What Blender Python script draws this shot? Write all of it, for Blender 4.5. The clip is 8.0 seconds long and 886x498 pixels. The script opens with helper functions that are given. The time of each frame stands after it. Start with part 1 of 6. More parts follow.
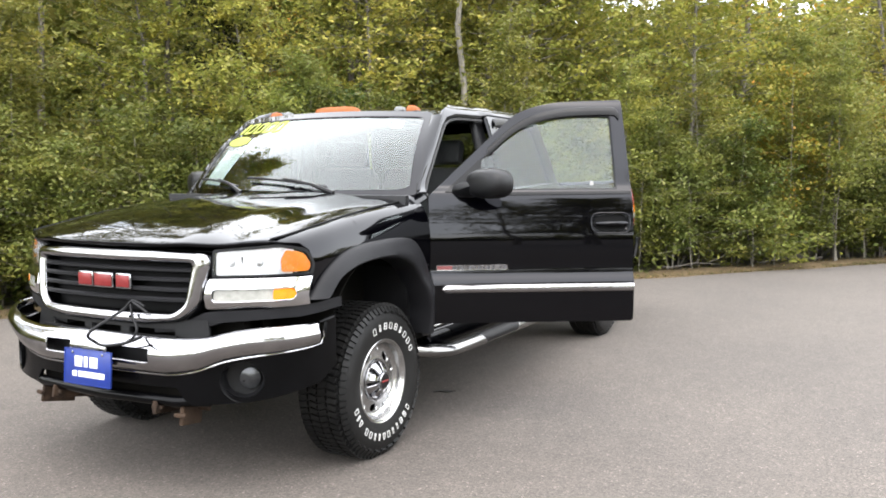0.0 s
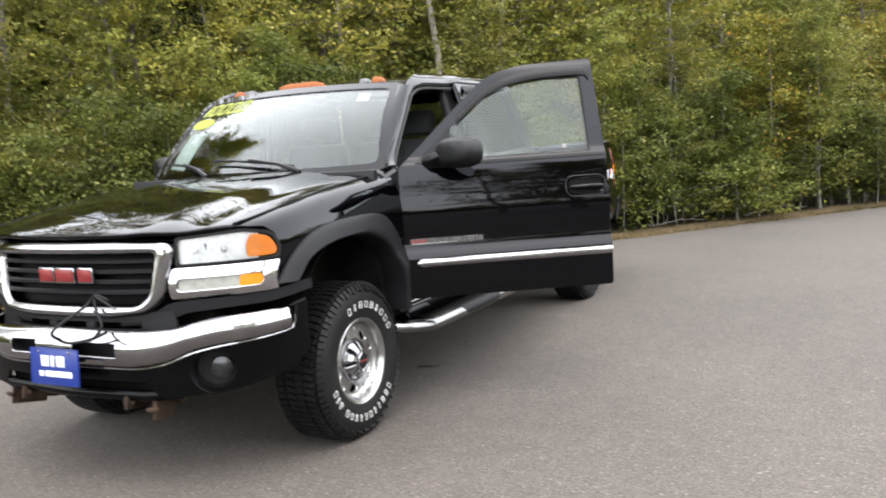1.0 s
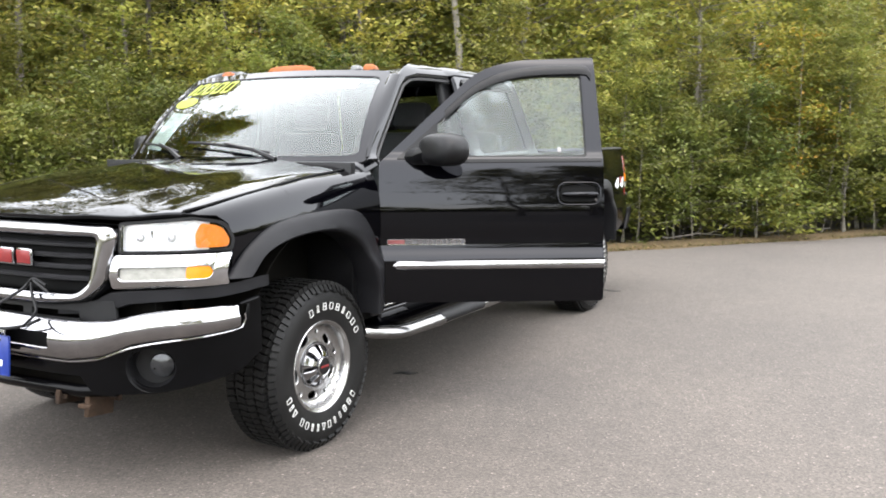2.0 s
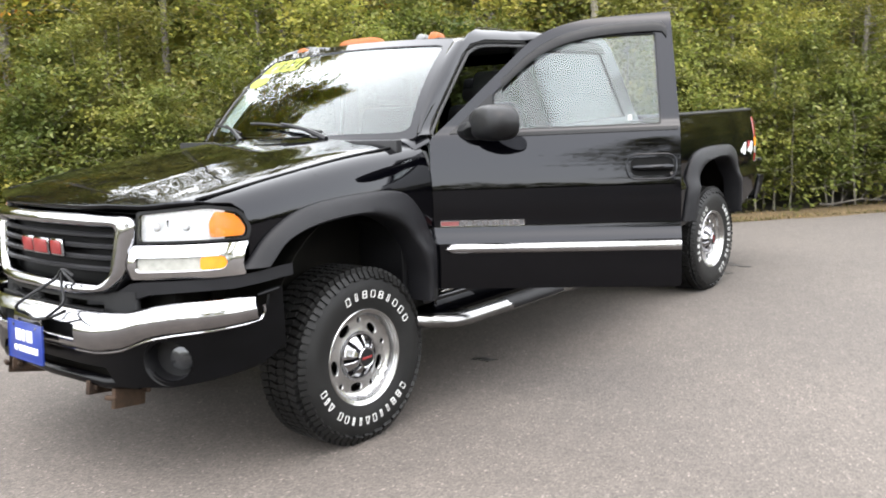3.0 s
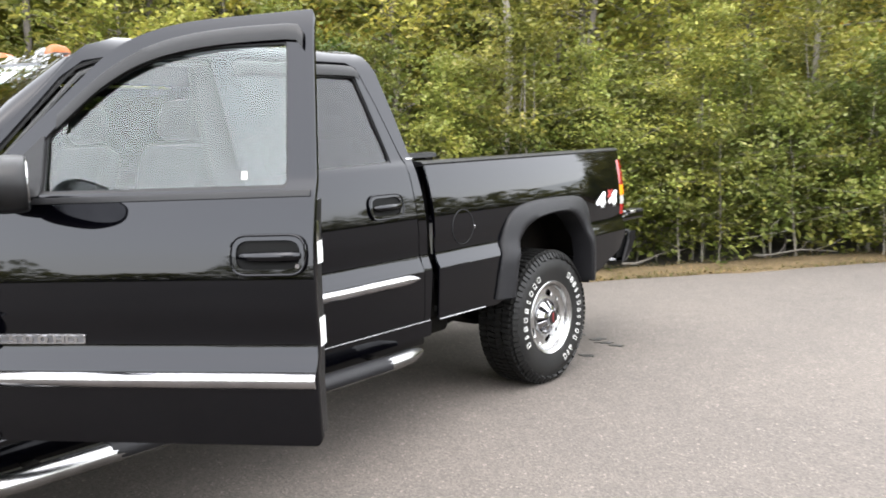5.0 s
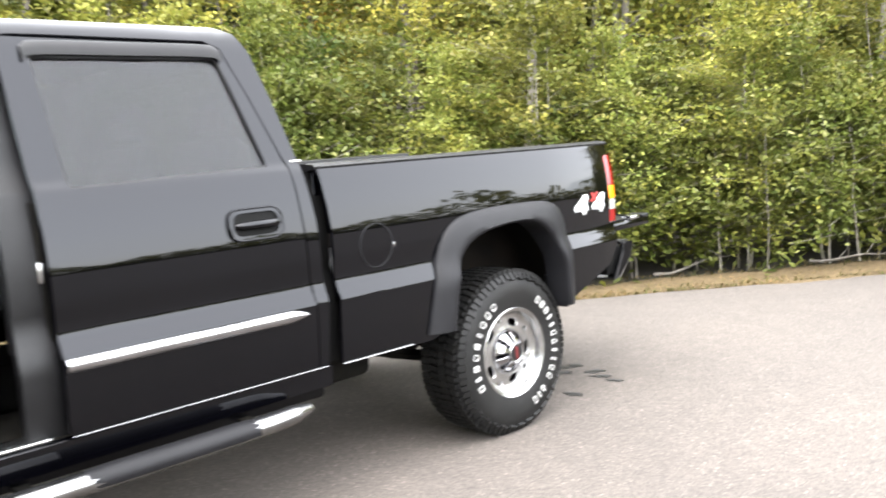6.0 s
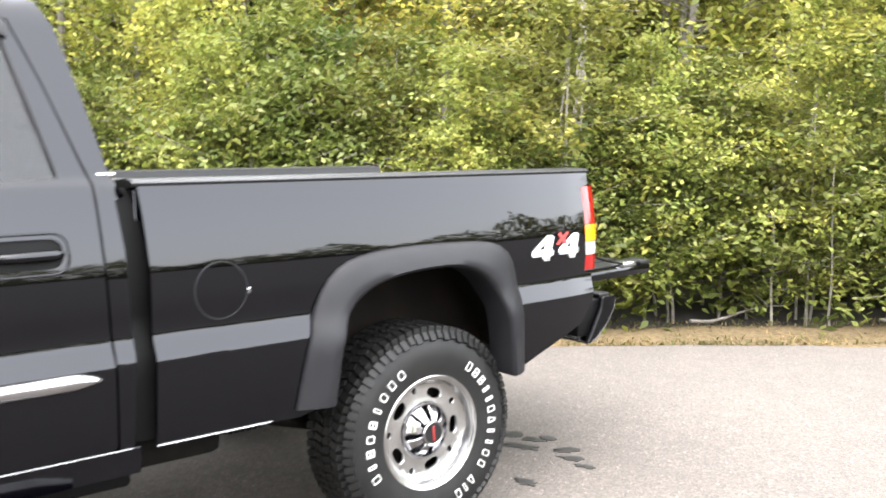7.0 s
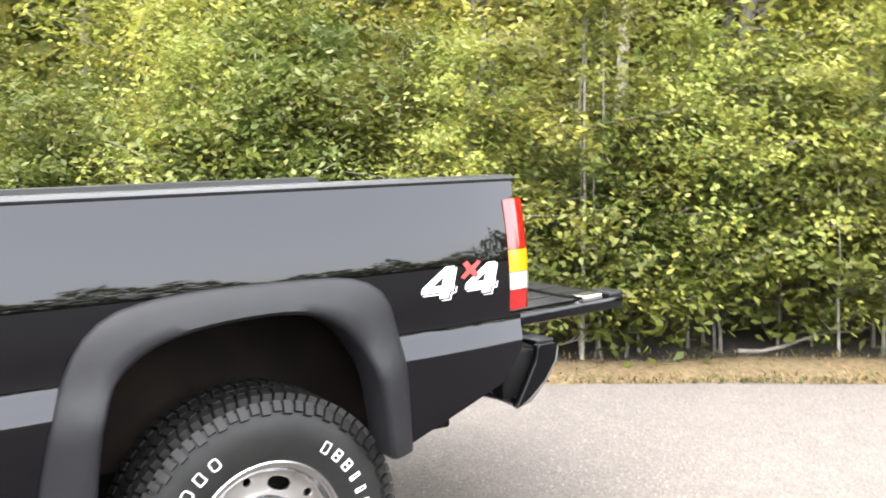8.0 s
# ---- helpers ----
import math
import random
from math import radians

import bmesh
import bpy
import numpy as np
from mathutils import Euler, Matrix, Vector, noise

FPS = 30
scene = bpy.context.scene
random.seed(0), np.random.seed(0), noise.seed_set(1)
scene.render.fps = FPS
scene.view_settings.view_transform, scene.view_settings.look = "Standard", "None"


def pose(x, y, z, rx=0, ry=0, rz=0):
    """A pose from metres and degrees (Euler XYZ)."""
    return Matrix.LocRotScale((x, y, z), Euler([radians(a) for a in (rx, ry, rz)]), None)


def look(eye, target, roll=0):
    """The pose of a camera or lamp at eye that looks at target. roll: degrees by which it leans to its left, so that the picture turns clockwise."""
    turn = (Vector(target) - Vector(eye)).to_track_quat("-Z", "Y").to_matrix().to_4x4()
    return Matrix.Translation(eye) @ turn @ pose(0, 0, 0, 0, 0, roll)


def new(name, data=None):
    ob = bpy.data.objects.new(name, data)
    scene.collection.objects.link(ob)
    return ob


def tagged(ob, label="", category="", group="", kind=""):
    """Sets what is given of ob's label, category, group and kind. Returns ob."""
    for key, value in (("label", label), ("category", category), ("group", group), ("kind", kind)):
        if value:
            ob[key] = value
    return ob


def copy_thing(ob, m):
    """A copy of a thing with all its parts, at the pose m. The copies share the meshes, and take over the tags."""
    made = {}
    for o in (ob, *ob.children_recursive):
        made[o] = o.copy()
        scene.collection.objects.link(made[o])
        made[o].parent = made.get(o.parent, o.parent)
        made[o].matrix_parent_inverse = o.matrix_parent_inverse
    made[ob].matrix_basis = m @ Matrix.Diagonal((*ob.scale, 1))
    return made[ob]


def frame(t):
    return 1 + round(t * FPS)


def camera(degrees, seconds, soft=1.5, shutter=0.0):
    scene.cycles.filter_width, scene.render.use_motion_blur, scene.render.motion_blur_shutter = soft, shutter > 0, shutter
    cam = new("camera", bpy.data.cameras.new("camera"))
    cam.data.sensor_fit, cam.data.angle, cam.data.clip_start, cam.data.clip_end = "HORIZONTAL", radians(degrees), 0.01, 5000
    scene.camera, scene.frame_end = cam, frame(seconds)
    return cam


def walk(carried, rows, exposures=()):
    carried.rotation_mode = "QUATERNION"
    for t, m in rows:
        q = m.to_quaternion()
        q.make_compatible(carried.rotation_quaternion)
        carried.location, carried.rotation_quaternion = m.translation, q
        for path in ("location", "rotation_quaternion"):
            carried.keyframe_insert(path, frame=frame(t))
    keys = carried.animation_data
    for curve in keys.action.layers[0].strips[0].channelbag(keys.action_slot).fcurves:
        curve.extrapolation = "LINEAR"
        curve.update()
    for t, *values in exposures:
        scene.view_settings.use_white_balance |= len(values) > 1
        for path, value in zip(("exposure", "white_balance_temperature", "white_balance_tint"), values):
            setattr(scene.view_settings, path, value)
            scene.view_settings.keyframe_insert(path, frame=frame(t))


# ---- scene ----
cam = camera(53.8, 8.0, soft=1.75, shutter=0.3)
PATH = [
    (0, (3.388, -3.876, 1.513), (2.448, -2.12, 1.336), -0.4),
    (0.5, (3.399, -3.84, 1.513), (2.444, -2.095, 1.307), -1.9),
    (0.8, (3.376, -3.807, 1.516), (2.443, -2.05, 1.312), -3.9),
    (1, (3.416, -3.734, 1.511), (2.497, -1.974, 1.266), -3.8),
    (1.2, (3.43, -3.663, 1.502), (2.571, -1.876, 1.24), -1.9),
    (2.3, (3.533, -3.171, 1.505), (2.496, -1.483, 1.234), 1.3),
    (2.5, (3.636, -3.048, 1.544), (2.533, -1.413, 1.215), 1.4),
    (2.8, (3.733, -2.847, 1.541), (2.484, -1.325, 1.191), -2.8),
    (3, (3.762, -2.717, 1.52), (2.481, -1.215, 1.202), -2.5),
    (3.2, (3.779, -2.521, 1.519), (2.466, -1.043, 1.213), -1.9),
    (3.3, (3.78, -2.444, 1.525), (2.478, -0.956, 1.223), -1.7),
    (3.5, (3.815, -2.233, 1.536), (2.595, -0.674, 1.253), -3.3),
    (3.7, (3.863, -1.989, 1.517), (2.73, -0.366, 1.228), -3.7),
    (4, (3.921, -1.683, 1.531), (2.833, -0.03, 1.24), -1.6),
    (4.2, (3.966, -1.47, 1.539), (2.843, 0.151, 1.206), -3.8),
    (4.5, (3.95, -1.109, 1.513), (2.762, 0.476, 1.233), -0.4),
    (4.7, (3.929, -0.876, 1.546), (2.714, 0.689, 1.275), -0.7),
    (5.8, (3.813, 0.456, 1.459), (2.318, 1.766, 1.237), -4.4),
    (6, (3.775, 0.709, 1.451), (2.346, 2.089, 1.214), -4.0),
    (6.2, (3.713, 0.961, 1.49), (2.289, 2.342, 1.238), -1.2),
    (6.5, (3.733, 1.325, 1.475), (2.254, 2.651, 1.237), -3.8),
    (6.8, (3.622, 1.652, 1.468), (2.077, 2.9, 1.234), 2.0),
    (7, (3.56, 1.894, 1.479), (1.997, 3.123, 1.262), -0.5),
    (7.2, (3.568, 2.185, 1.446), (1.998, 3.407, 1.241), -1.9),
    (7.3, (3.509, 2.323, 1.446), (1.946, 3.553, 1.236), -1.5),
    (7.4, (3.477, 2.422, 1.459), (1.908, 3.645, 1.247), 1.0),
    (7.5, (3.445, 2.509, 1.465), (1.878, 3.743, 1.312), 0.7),
    (7.6, (3.425, 2.615, 1.466), (1.833, 3.818, 1.329), -2.0),
    (7.7, (3.399, 2.741, 1.483), (1.768, 3.888, 1.322), -4.3),
    (7.8, (3.337, 2.865, 1.468), (1.681, 3.968, 1.265), -4.2),
    (8, (3.267, 3.078, 1.453), (1.568, 4.116, 1.259), -2.0),
]
EXPOSURES = [(0, 3.17), (0.5, 3.12), (1.0, 2.82), (1.2, 2.88), (2.5, 3.25), (3.5, 3.30), (4.0, 3.27), (4.7, 3.36), (6.0, 4.12), (8.0, 4.30)]
walk(cam, [(t, look(eye, target, roll)) for t, eye, target, roll in PATH], EXPOSURES)


# ---- light ----
world = bpy.data.worlds.new("overcast_sky")
scene.world = world
world.use_nodes = True
wn, wl = world.node_tree.nodes, world.node_tree.links
sky = wn.new("ShaderNodeTexSky")
sky.sky_type = "NISHITA"
sky.sun_disc = False
sky.sun_elevation, sky.sun_rotation = radians(66), radians(135)
sky.dust_density, sky.air_density, sky.ozone_density = 2.5, 1.0, 1.0
pale = wn.new("ShaderNodeHueSaturation")
pale.inputs["Saturation"].default_value = 0.55
cloud = wn.new("ShaderNodeMix")
cloud.data_type = "RGBA"
cloud.inputs["Factor"].default_value = 0.5
cloud.inputs["B"].default_value = (5.7, 5.8, 5.95, 1)
wl.new(sky.outputs["Color"], pale.inputs["Color"])
wl.new(pale.outputs["Color"], cloud.inputs["A"])
wl.new(cloud.outputs["Result"], wn["Background"].inputs["Color"])
wn["Background"].inputs["Strength"].default_value = 0.13

sun_data = bpy.data.lights.new("sun", "SUN")
sun_data.energy, sun_data.angle, sun_data.color = 0.8, radians(178), (1.0, 0.96, 0.9)
sun = new("sun", sun_data)
sun.matrix_world = look((6, -6, 22), (0, 0, 0))


# ---- materials ----
def material(name):
    m = bpy.data.materials.new(name)
    m.use_nodes = True
    return m, m.node_tree.nodes, m.node_tree.links, m.node_tree.nodes["Principled BSDF"]


def node(nodes, kind, **values):
    n = nodes.new("ShaderNode" + kind)
    for key, value in values.items():
        n.inputs[key.replace("_", " ")].default_value = value
    return n


def ramp(nodes, links, source, stops, constant=False):
    r = nodes.new("ShaderNodeValToRGB")
    e = r.color_ramp.elements
    while len(e) < len(stops):
        e.new(0.5)
    for el, (at, colour) in zip(e, stops):
        el.position, el.color = at, (*colour, 1)
    if constant:
        r.color_ramp.interpolation = "CONSTANT"
    links.new(source, r.inputs["Fac"])
    return r.outputs["Color"]


def grain(name, low, high, rough=0.5, metal=0.0, scale=30.0, bump=0.0, bump_scale=200.0, wear=0.1, spec=0.5):
    """A surface that wanders between two colours at a coarse scale, with fine relief and uneven roughness."""
    m, n, l, b = material(name)
    where = n.new("ShaderNodeTexCoord").outputs["Object"]
    coarse = node(n, "TexNoise", Scale=scale, Detail=6.0, Roughness=0.6)
    l.new(where, coarse.inputs["Vector"])
    l.new(ramp(n, l, coarse.outputs["Fac"], [(0.3, low), (0.7, high)]), b.inputs["Base Color"])
    patch = node(n, "TexNoise", Scale=scale * 0.25, Detail=4.0)
    l.new(where, patch.inputs["Vector"])
    span = n.new("ShaderNodeMapRange")
    span.inputs["To Min"].default_value, span.inputs["To Max"].default_value = max(0.0, rough - wear), min(1.0, rough + wear)
    l.new(patch.outputs["Fac"], span.inputs["Value"])
    l.new(span.outputs["Result"], b.inputs["Roughness"])
    b.inputs["Metallic"].default_value, b.inputs["Specular IOR Level"].default_value = metal, spec
    if bump:
        fine = node(n, "TexNoise", Scale=bump_scale, Detail=3.0)
        l.new(where, fine.inputs["Vector"])
        relief = node(n, "Bump", Strength=bump, Distance=0.002)
        l.new(fine.outputs["Fac"], relief.inputs["Height"])
        l.new(relief.outputs["Normal"], b.inputs["Normal"])
    return m


def clear(name, colour, rough=0.0, ior=1.36):
    m, n, l, b = material(name)
    b.inputs["Base Color"].default_value = (*colour, 1)
    b.inputs["Roughness"].default_value, b.inputs["IOR"].default_value, b.inputs["Transmission Weight"].default_value = rough, ior, 1.0
    return m


def leafy(name, stops, dull=0.5):
    """Leaves: each island takes its own colour, each plant its own shift; light passes through them."""
    m, n, l, b = material(name)
    geo, info = n.new("ShaderNodeNewGeometry"), n.new("ShaderNodeObjectInfo")
    colour = ramp(n, l, geo.outputs["Random Per Island"], stops)
    shift = n.new("ShaderNodeHueSaturation")
    l.new(colour, shift.inputs["Color"])
    value = n.new("ShaderNodeMapRange")
    value.inputs["To Min"].default_value, value.inputs["To Max"].default_value = 0.70, 1.17
    l.new(info.outputs["Random"], value.inputs["Value"])
    l.new(value.outputs["Result"], shift.inputs["Value"])
    hue = n.new("ShaderNodeMapRange")
    hue.inputs["To Min"].default_value, hue.inputs["To Max"].default_value = 0.508, 0.476
    mixup = n.new("ShaderNodeMath")
    mixup.operation = "FRACT"
    times = n.new("ShaderNodeMath")
    times.operation = "MULTIPLY"
    times.inputs[1].default_value = 7.31
    l.new(info.outputs["Random"], times.inputs[0])
    l.new(times.outputs[0], mixup.inputs[0])
    l.new(mixup.outputs[0], hue.inputs["Value"])
    l.new(hue.outputs["Result"], shift.inputs["Hue"])
    b.inputs["Roughness"].default_value = dull
    b.inputs["Specular IOR Level"].default_value = 0.18
    drift = node(n, "TexNoise", Scale=1.9, Detail=3.0, Roughness=0.6)
    l.new(n.new("ShaderNodeTexCoord").outputs["Object"], drift.inputs["Vector"])
    spray = n.new("ShaderNodeMix")
    spray.data_type, spray.blend_type = "RGBA", "MULTIPLY"
    spray.inputs["Factor"].default_value = 1.0
    l.new(shift.outputs["Color"], spray.inputs["A"])
    l.new(ramp(n, l, drift.outputs["Fac"], [(0.34, (0.66, 0.74, 0.60)), (0.5, (1.02, 1.0, 0.92)), (0.66, (1.46, 1.28, 1.02))]), spray.inputs["B"])
    tone = spray.outputs["Result"]
    l.new(tone, b.inputs["Base Color"])
    thin = n.new("ShaderNodeBsdfTranslucent")
    l.new(tone, thin.inputs["Color"])
    both = node(n, "MixShader", Fac=0.48)
    l.new(b.outputs[0], both.inputs[1])
    l.new(thin.outputs[0], both.inputs[2])
    l.new(both.outputs[0], n["Material Output"].inputs["Surface"])
    return m


def asphalt_material():
    m, n, l, b = material("worn_asphalt")
    where = n.new("ShaderNodeTexCoord").outputs["Object"]
    stone = n.new("ShaderNodeTexVoronoi")
    stone.inputs["Scale"].default_value = 112.0
    l.new(where, stone.inputs["Vector"])
    bits = ramp(n, l, stone.outputs["Color"], [(0.0, (0.034, 0.030, 0.026)), (0.5, (0.067, 0.0597, 0.053)), (0.85, (0.089, 0.080, 0.072)), (1.0, (0.210, 0.191, 0.173))])
    large = node(n, "TexNoise", Scale=0.45, Detail=6.0, Roughness=0.6)
    l.new(where, large.inputs["Vector"])
    tone = ramp(n, l, large.outputs["Fac"], [(0.3, (0.69, 0.65, 0.62)), (0.7, (0.94, 0.88, 0.83))])
    mid = node(n, "TexNoise", Scale=6.0, Detail=8.0, Roughness=0.7)
    l.new(where, mid.inputs["Vector"])
    worn = ramp(n, l, mid.outputs["Fac"], [(0.3, (0.85, 0.85, 0.85)), (0.75, (1.1, 1.1, 1.1))])
    a = n.new("ShaderNodeMix")
    a.data_type, a.blend_type = "RGBA", "MULTIPLY"
    a.inputs["Factor"].default_value = 1.0
    l.new(bits, a.inputs["A"])
    l.new(tone, a.inputs["B"])
    c = n.new("ShaderNodeMix")
    c.data_type, c.blend_type = "RGBA", "MULTIPLY"
    c.inputs["Factor"].default_value = 1.0
    l.new(a.outputs["Result"], c.inputs["A"])
    l.new(worn, c.inputs["B"])
    l.new(c.outputs["Result"], b.inputs["Base Color"])
    b.inputs["Roughness"].default_value = 0.88
    relief = node(n, "Bump", Strength=0.45, Distance=0.003)
    l.new(stone.outputs["Distance"], relief.inputs["Height"])
    l.new(relief.outputs["Normal"], b.inputs["Normal"])
    return m


ASPHALT = asphalt_material()
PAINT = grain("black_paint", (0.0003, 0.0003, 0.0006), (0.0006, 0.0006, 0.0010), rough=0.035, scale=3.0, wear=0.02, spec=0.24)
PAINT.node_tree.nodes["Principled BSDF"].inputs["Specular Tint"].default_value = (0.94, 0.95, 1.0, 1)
DARK_PLASTIC = grain("dark_grey_plastic", (0.0042, 0.0042, 0.005), (0.0068, 0.0068, 0.0078), rough=0.5, scale=8.0, bump=0.25, bump_scale=700.0, spec=0.15)
BLACK_PLASTIC = grain("black_plastic", (0.002, 0.002, 0.0023), (0.005, 0.005, 0.0055), rough=0.42, spec=0.2, scale=10.0, bump=0.2, bump_scale=600.0)
RUBBER = grain("tyre_rubber", (0.004, 0.004, 0.004), (0.008, 0.0078, 0.0075), rough=0.5, spec=0.15, scale=12.0, bump=0.3, bump_scale=300.0)
BEZEL = grain("lamp_chrome", (0.36, 0.36, 0.37), (0.46, 0.46, 0.47), rough=0.10, metal=1.0, scale=9.0, wear=0.05)
CHROME = grain("chrome", (0.24, 0.24, 0.25), (0.34, 0.34, 0.35), rough=0.10, metal=1.0, scale=9.0, wear=0.06)
ALLOY = grain("polished_alloy", (0.28, 0.28, 0.28), (0.40, 0.40, 0.395), rough=0.24, metal=1.0, scale=14.0, wear=0.1)
UNDER = grain("sooty_steel", (0.0015, 0.0015, 0.0013), (0.0045, 0.004, 0.0032), rough=0.85, spec=0.05, scale=7.0, bump=0.4, bump_scale=90.0)
RUST = grain("rusty_steel", (0.008, 0.005, 0.0035), (0.036, 0.021, 0.012), rough=0.85, spec=0.2, scale=18.0, bump=0.6, bump_scale=120.0)
GLASS = clear("clear_glass", (0.54, 0.61, 0.59), 0.0, 1.37)
SCREEN_GLASS = clear("windscreen_glass", (0.58, 0.66, 0.64), 0.0, 1.40)
TINT = clear("tinted_glass", (0.14, 0.15, 0.165), 0.0, 1.31)
LENS = clear("clear_lens", (0.93, 0.94, 0.95), 0.05)
AMBER = grain("amber_lens", (0.46, 0.125, 0.001), (0.55, 0.160, 0.002), rough=0.25, scale=40.0, bump=0.3, bump_scale=90.0)
ROOF_AMBER = grain("roof_amber_lens", (0.15, 0.040, 0.005), (0.19, 0.055, 0.008), rough=0.4, spec=0.2, scale=40.0, bump=0.3, bump_scale=90.0)
RED_LENS = grain("red_lens", (0.11, 0.002, 0.002), (0.15, 0.005, 0.004), rough=0.1, spec=0.45, scale=30.0)
WHITE_LENS = grain("white_lens", (0.16, 0.16, 0.145), (0.24, 0.24, 0.22), rough=0.15, scale=30.0)
LETTER = grain("worn_white_rubber", (0.26, 0.26, 0.25), (0.36, 0.36, 0.35), rough=0.7, scale=40.0)
WHITE = grain("white_paint", (0.48, 0.48, 0.47), (0.56, 0.56, 0.55), rough=0.5, scale=30.0)
RED = grain("red_paint", (0.10, 0.005, 0.006), (0.14, 0.010, 0.010), rough=0.35, scale=30.0)
BLUE = grain("blue_plastic", (0.003, 0.014, 0.11), (0.005, 0.020, 0.15), rough=0.35, scale=20.0)
YELLOW = grain("yellow_paint", (0.14, 0.165, 0.004), (0.20, 0.22, 0.012), rough=0.6, scale=30.0)
CLOTH = grain("grey_cloth", (0.009, 0.009, 0.010), (0.016, 0.016, 0.017), rough=0.9, scale=15.0, bump=0.4, bump_scale=500.0)
TRIM = grain("grey_cabin_trim", (0.010, 0.010, 0.011), (0.018, 0.018, 0.019), rough=0.7, scale=10.0, bump=0.2, bump_scale=500.0)
BARK = grain("grey_bark", (0.055, 0.047, 0.038), (0.125, 0.11, 0.094), rough=0.9, scale=25.0, bump=0.8, bump_scale=70.0)
PALE_BARK = grain("pale_bark", (0.065, 0.058, 0.044), (0.15, 0.135, 0.108), rough=0.9, scale=22.0, bump=0.6, bump_scale=70.0)
SOIL = grain("leaf_litter", (0.007, 0.0055, 0.004), (0.028, 0.021, 0.012), rough=0.95, scale=9.0, bump=1.0, bump_scale=40.0)
LITTER = grain("dry_litter", (0.038, 0.027, 0.014), (0.105, 0.077, 0.042), rough=0.95, spec=0.1, scale=26.0, bump=1.0, bump_scale=90.0)
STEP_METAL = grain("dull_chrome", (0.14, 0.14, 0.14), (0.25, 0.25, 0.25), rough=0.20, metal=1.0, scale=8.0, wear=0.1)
STAIN = grain("oil_stain", (0.006, 0.006, 0.006), (0.018, 0.017, 0.016), rough=0.6, scale=30.0)
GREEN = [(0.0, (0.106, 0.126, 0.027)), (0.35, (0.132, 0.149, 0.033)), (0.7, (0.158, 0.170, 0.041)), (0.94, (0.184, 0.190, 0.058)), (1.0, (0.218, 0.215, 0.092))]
LEAF = leafy("green_leaves", GREEN)
# Deeper green, darkened further: shade low in the woods put into the colour.
LEAF_DEEP_SHADED = leafy("deep_green_shaded_leaves", [(0.0, (0.042, 0.060, 0.013)), (0.4, (0.062, 0.082, 0.017)), (0.8, (0.088, 0.107, 0.026)), (1.0, (0.14, 0.15, 0.065))])
# Brighter copy of GREEN: light on the high crowns put into the colour.
LEAF_HIGH = leafy("brightened_crown_leaves", [(at, tuple(c * k for c, k in zip(colour, (1.36, 1.28, 1.2)))) for at, colour in GREEN])
LEAF_DARK = leafy("very_dark_leaves", [(0.0, (0.012, 0.018, 0.008)), (0.6, (0.020, 0.028, 0.012)), (1.0, (0.034, 0.042, 0.018))])
LEAF_YELLOW = leafy("turning_leaves", [(0.0, (0.105, 0.130, 0.024)), (0.5, (0.175, 0.185, 0.032)), (0.86, (0.250, 0.215, 0.036)), (1.0, (0.32, 0.17, 0.03))])
DRY = leafy("dry_grass", [(0.0, (0.035, 0.050, 0.013)), (0.35, (0.070, 0.066, 0.022)), (0.65, (0.095, 0.076, 0.038)), (1.0, (0.15, 0.12, 0.07))], 0.8)


# ---- shaping helpers ----
def mesh_of(bm, name, material, smooth=True, flat_over=35):
    me = bpy.data.meshes.new(name)
    bm.to_mesh(me)
    bm.free()
    me.materials.append(material)
    if smooth:
        me.shade_smooth()
        me.set_sharp_from_angle(angle=radians(flat_over))
    return me


def part(name, bm, material, parent=None, label="", smooth=True, flat_over=35):
    """Links a bmesh or a mesh as one object under a thing or under a part."""
    me = mesh_of(bm, name, material, smooth, flat_over) if isinstance(bm, bmesh.types.BMesh) else bm
    ob = new(name, me)
    ob.parent = parent
    return tagged(ob, label)


def arrays(name, verts, faces, material, normals=None):
    me = bpy.data.meshes.new(name)
    me.from_pydata(verts, [], faces)
    me.materials.append(material)
    if normals is not None:
        me.shade_smooth()
        me.normals_split_custom_set_from_vertices(normals)
    return me


def curve(points):
    """A smooth function through (u, value) points, without overshoot."""
    u = np.array([p[0] for p in points], float)
    f = np.array([p[1] for p in points], float)
    h, d = np.diff(u), np.diff(f) / np.diff(u)
    m = np.zeros(len(u))
    m[0], m[-1] = d[0], d[-1]
    for i in range(1, len(u) - 1):
        if d[i - 1] * d[i] > 0:
            a, b = 2 * h[i] + h[i - 1], h[i] + 2 * h[i - 1]
            m[i] = (a + b) / (a / d[i - 1] + b / d[i])

    def value(x):
        if x <= u[0]:
            return f[0] + m[0] * (x - u[0])
        if x >= u[-1]:
            return f[-1] + m[-1] * (x - u[-1])
        i = int(np.searchsorted(u, x)) - 1
        s = (x - u[i]) / h[i]
        return (2 * s**3 - 3 * s**2 + 1) * f[i] + (s**3 - 2 * s**2 + s) * h[i] * m[i] + (3 * s**2 - 2 * s**3) * f[i + 1] + (s**3 - s**2) * h[i] * m[i + 1]
    return value


def rounded(points, r=0.03, n=5):
    """A closed outline with its corners rounded; a point may carry its own radius."""
    out, k = [], len(points)
    for i in range(k):
        p = Vector(points[i][:2])
        a, b = Vector(points[i - 1][:2]), Vector(points[(i + 1) % k][:2])
        rad = points[i][2] if len(points[i]) > 2 else r
        ua, ub = a - p, b - p
        cut = min(rad, ua.length * 0.48, ub.length * 0.48)
        if cut < 1e-4:
            out.append(tuple(p))
            continue
        pa, pb = p + ua.normalized() * cut, p + ub.normalized() * cut
        for j in range(n + 1):
            s = j / n
            q = pa * (1 - s) ** 2 + p * 2 * s * (1 - s) + pb * s * s
            out.append((q.x, q.y))
    return out


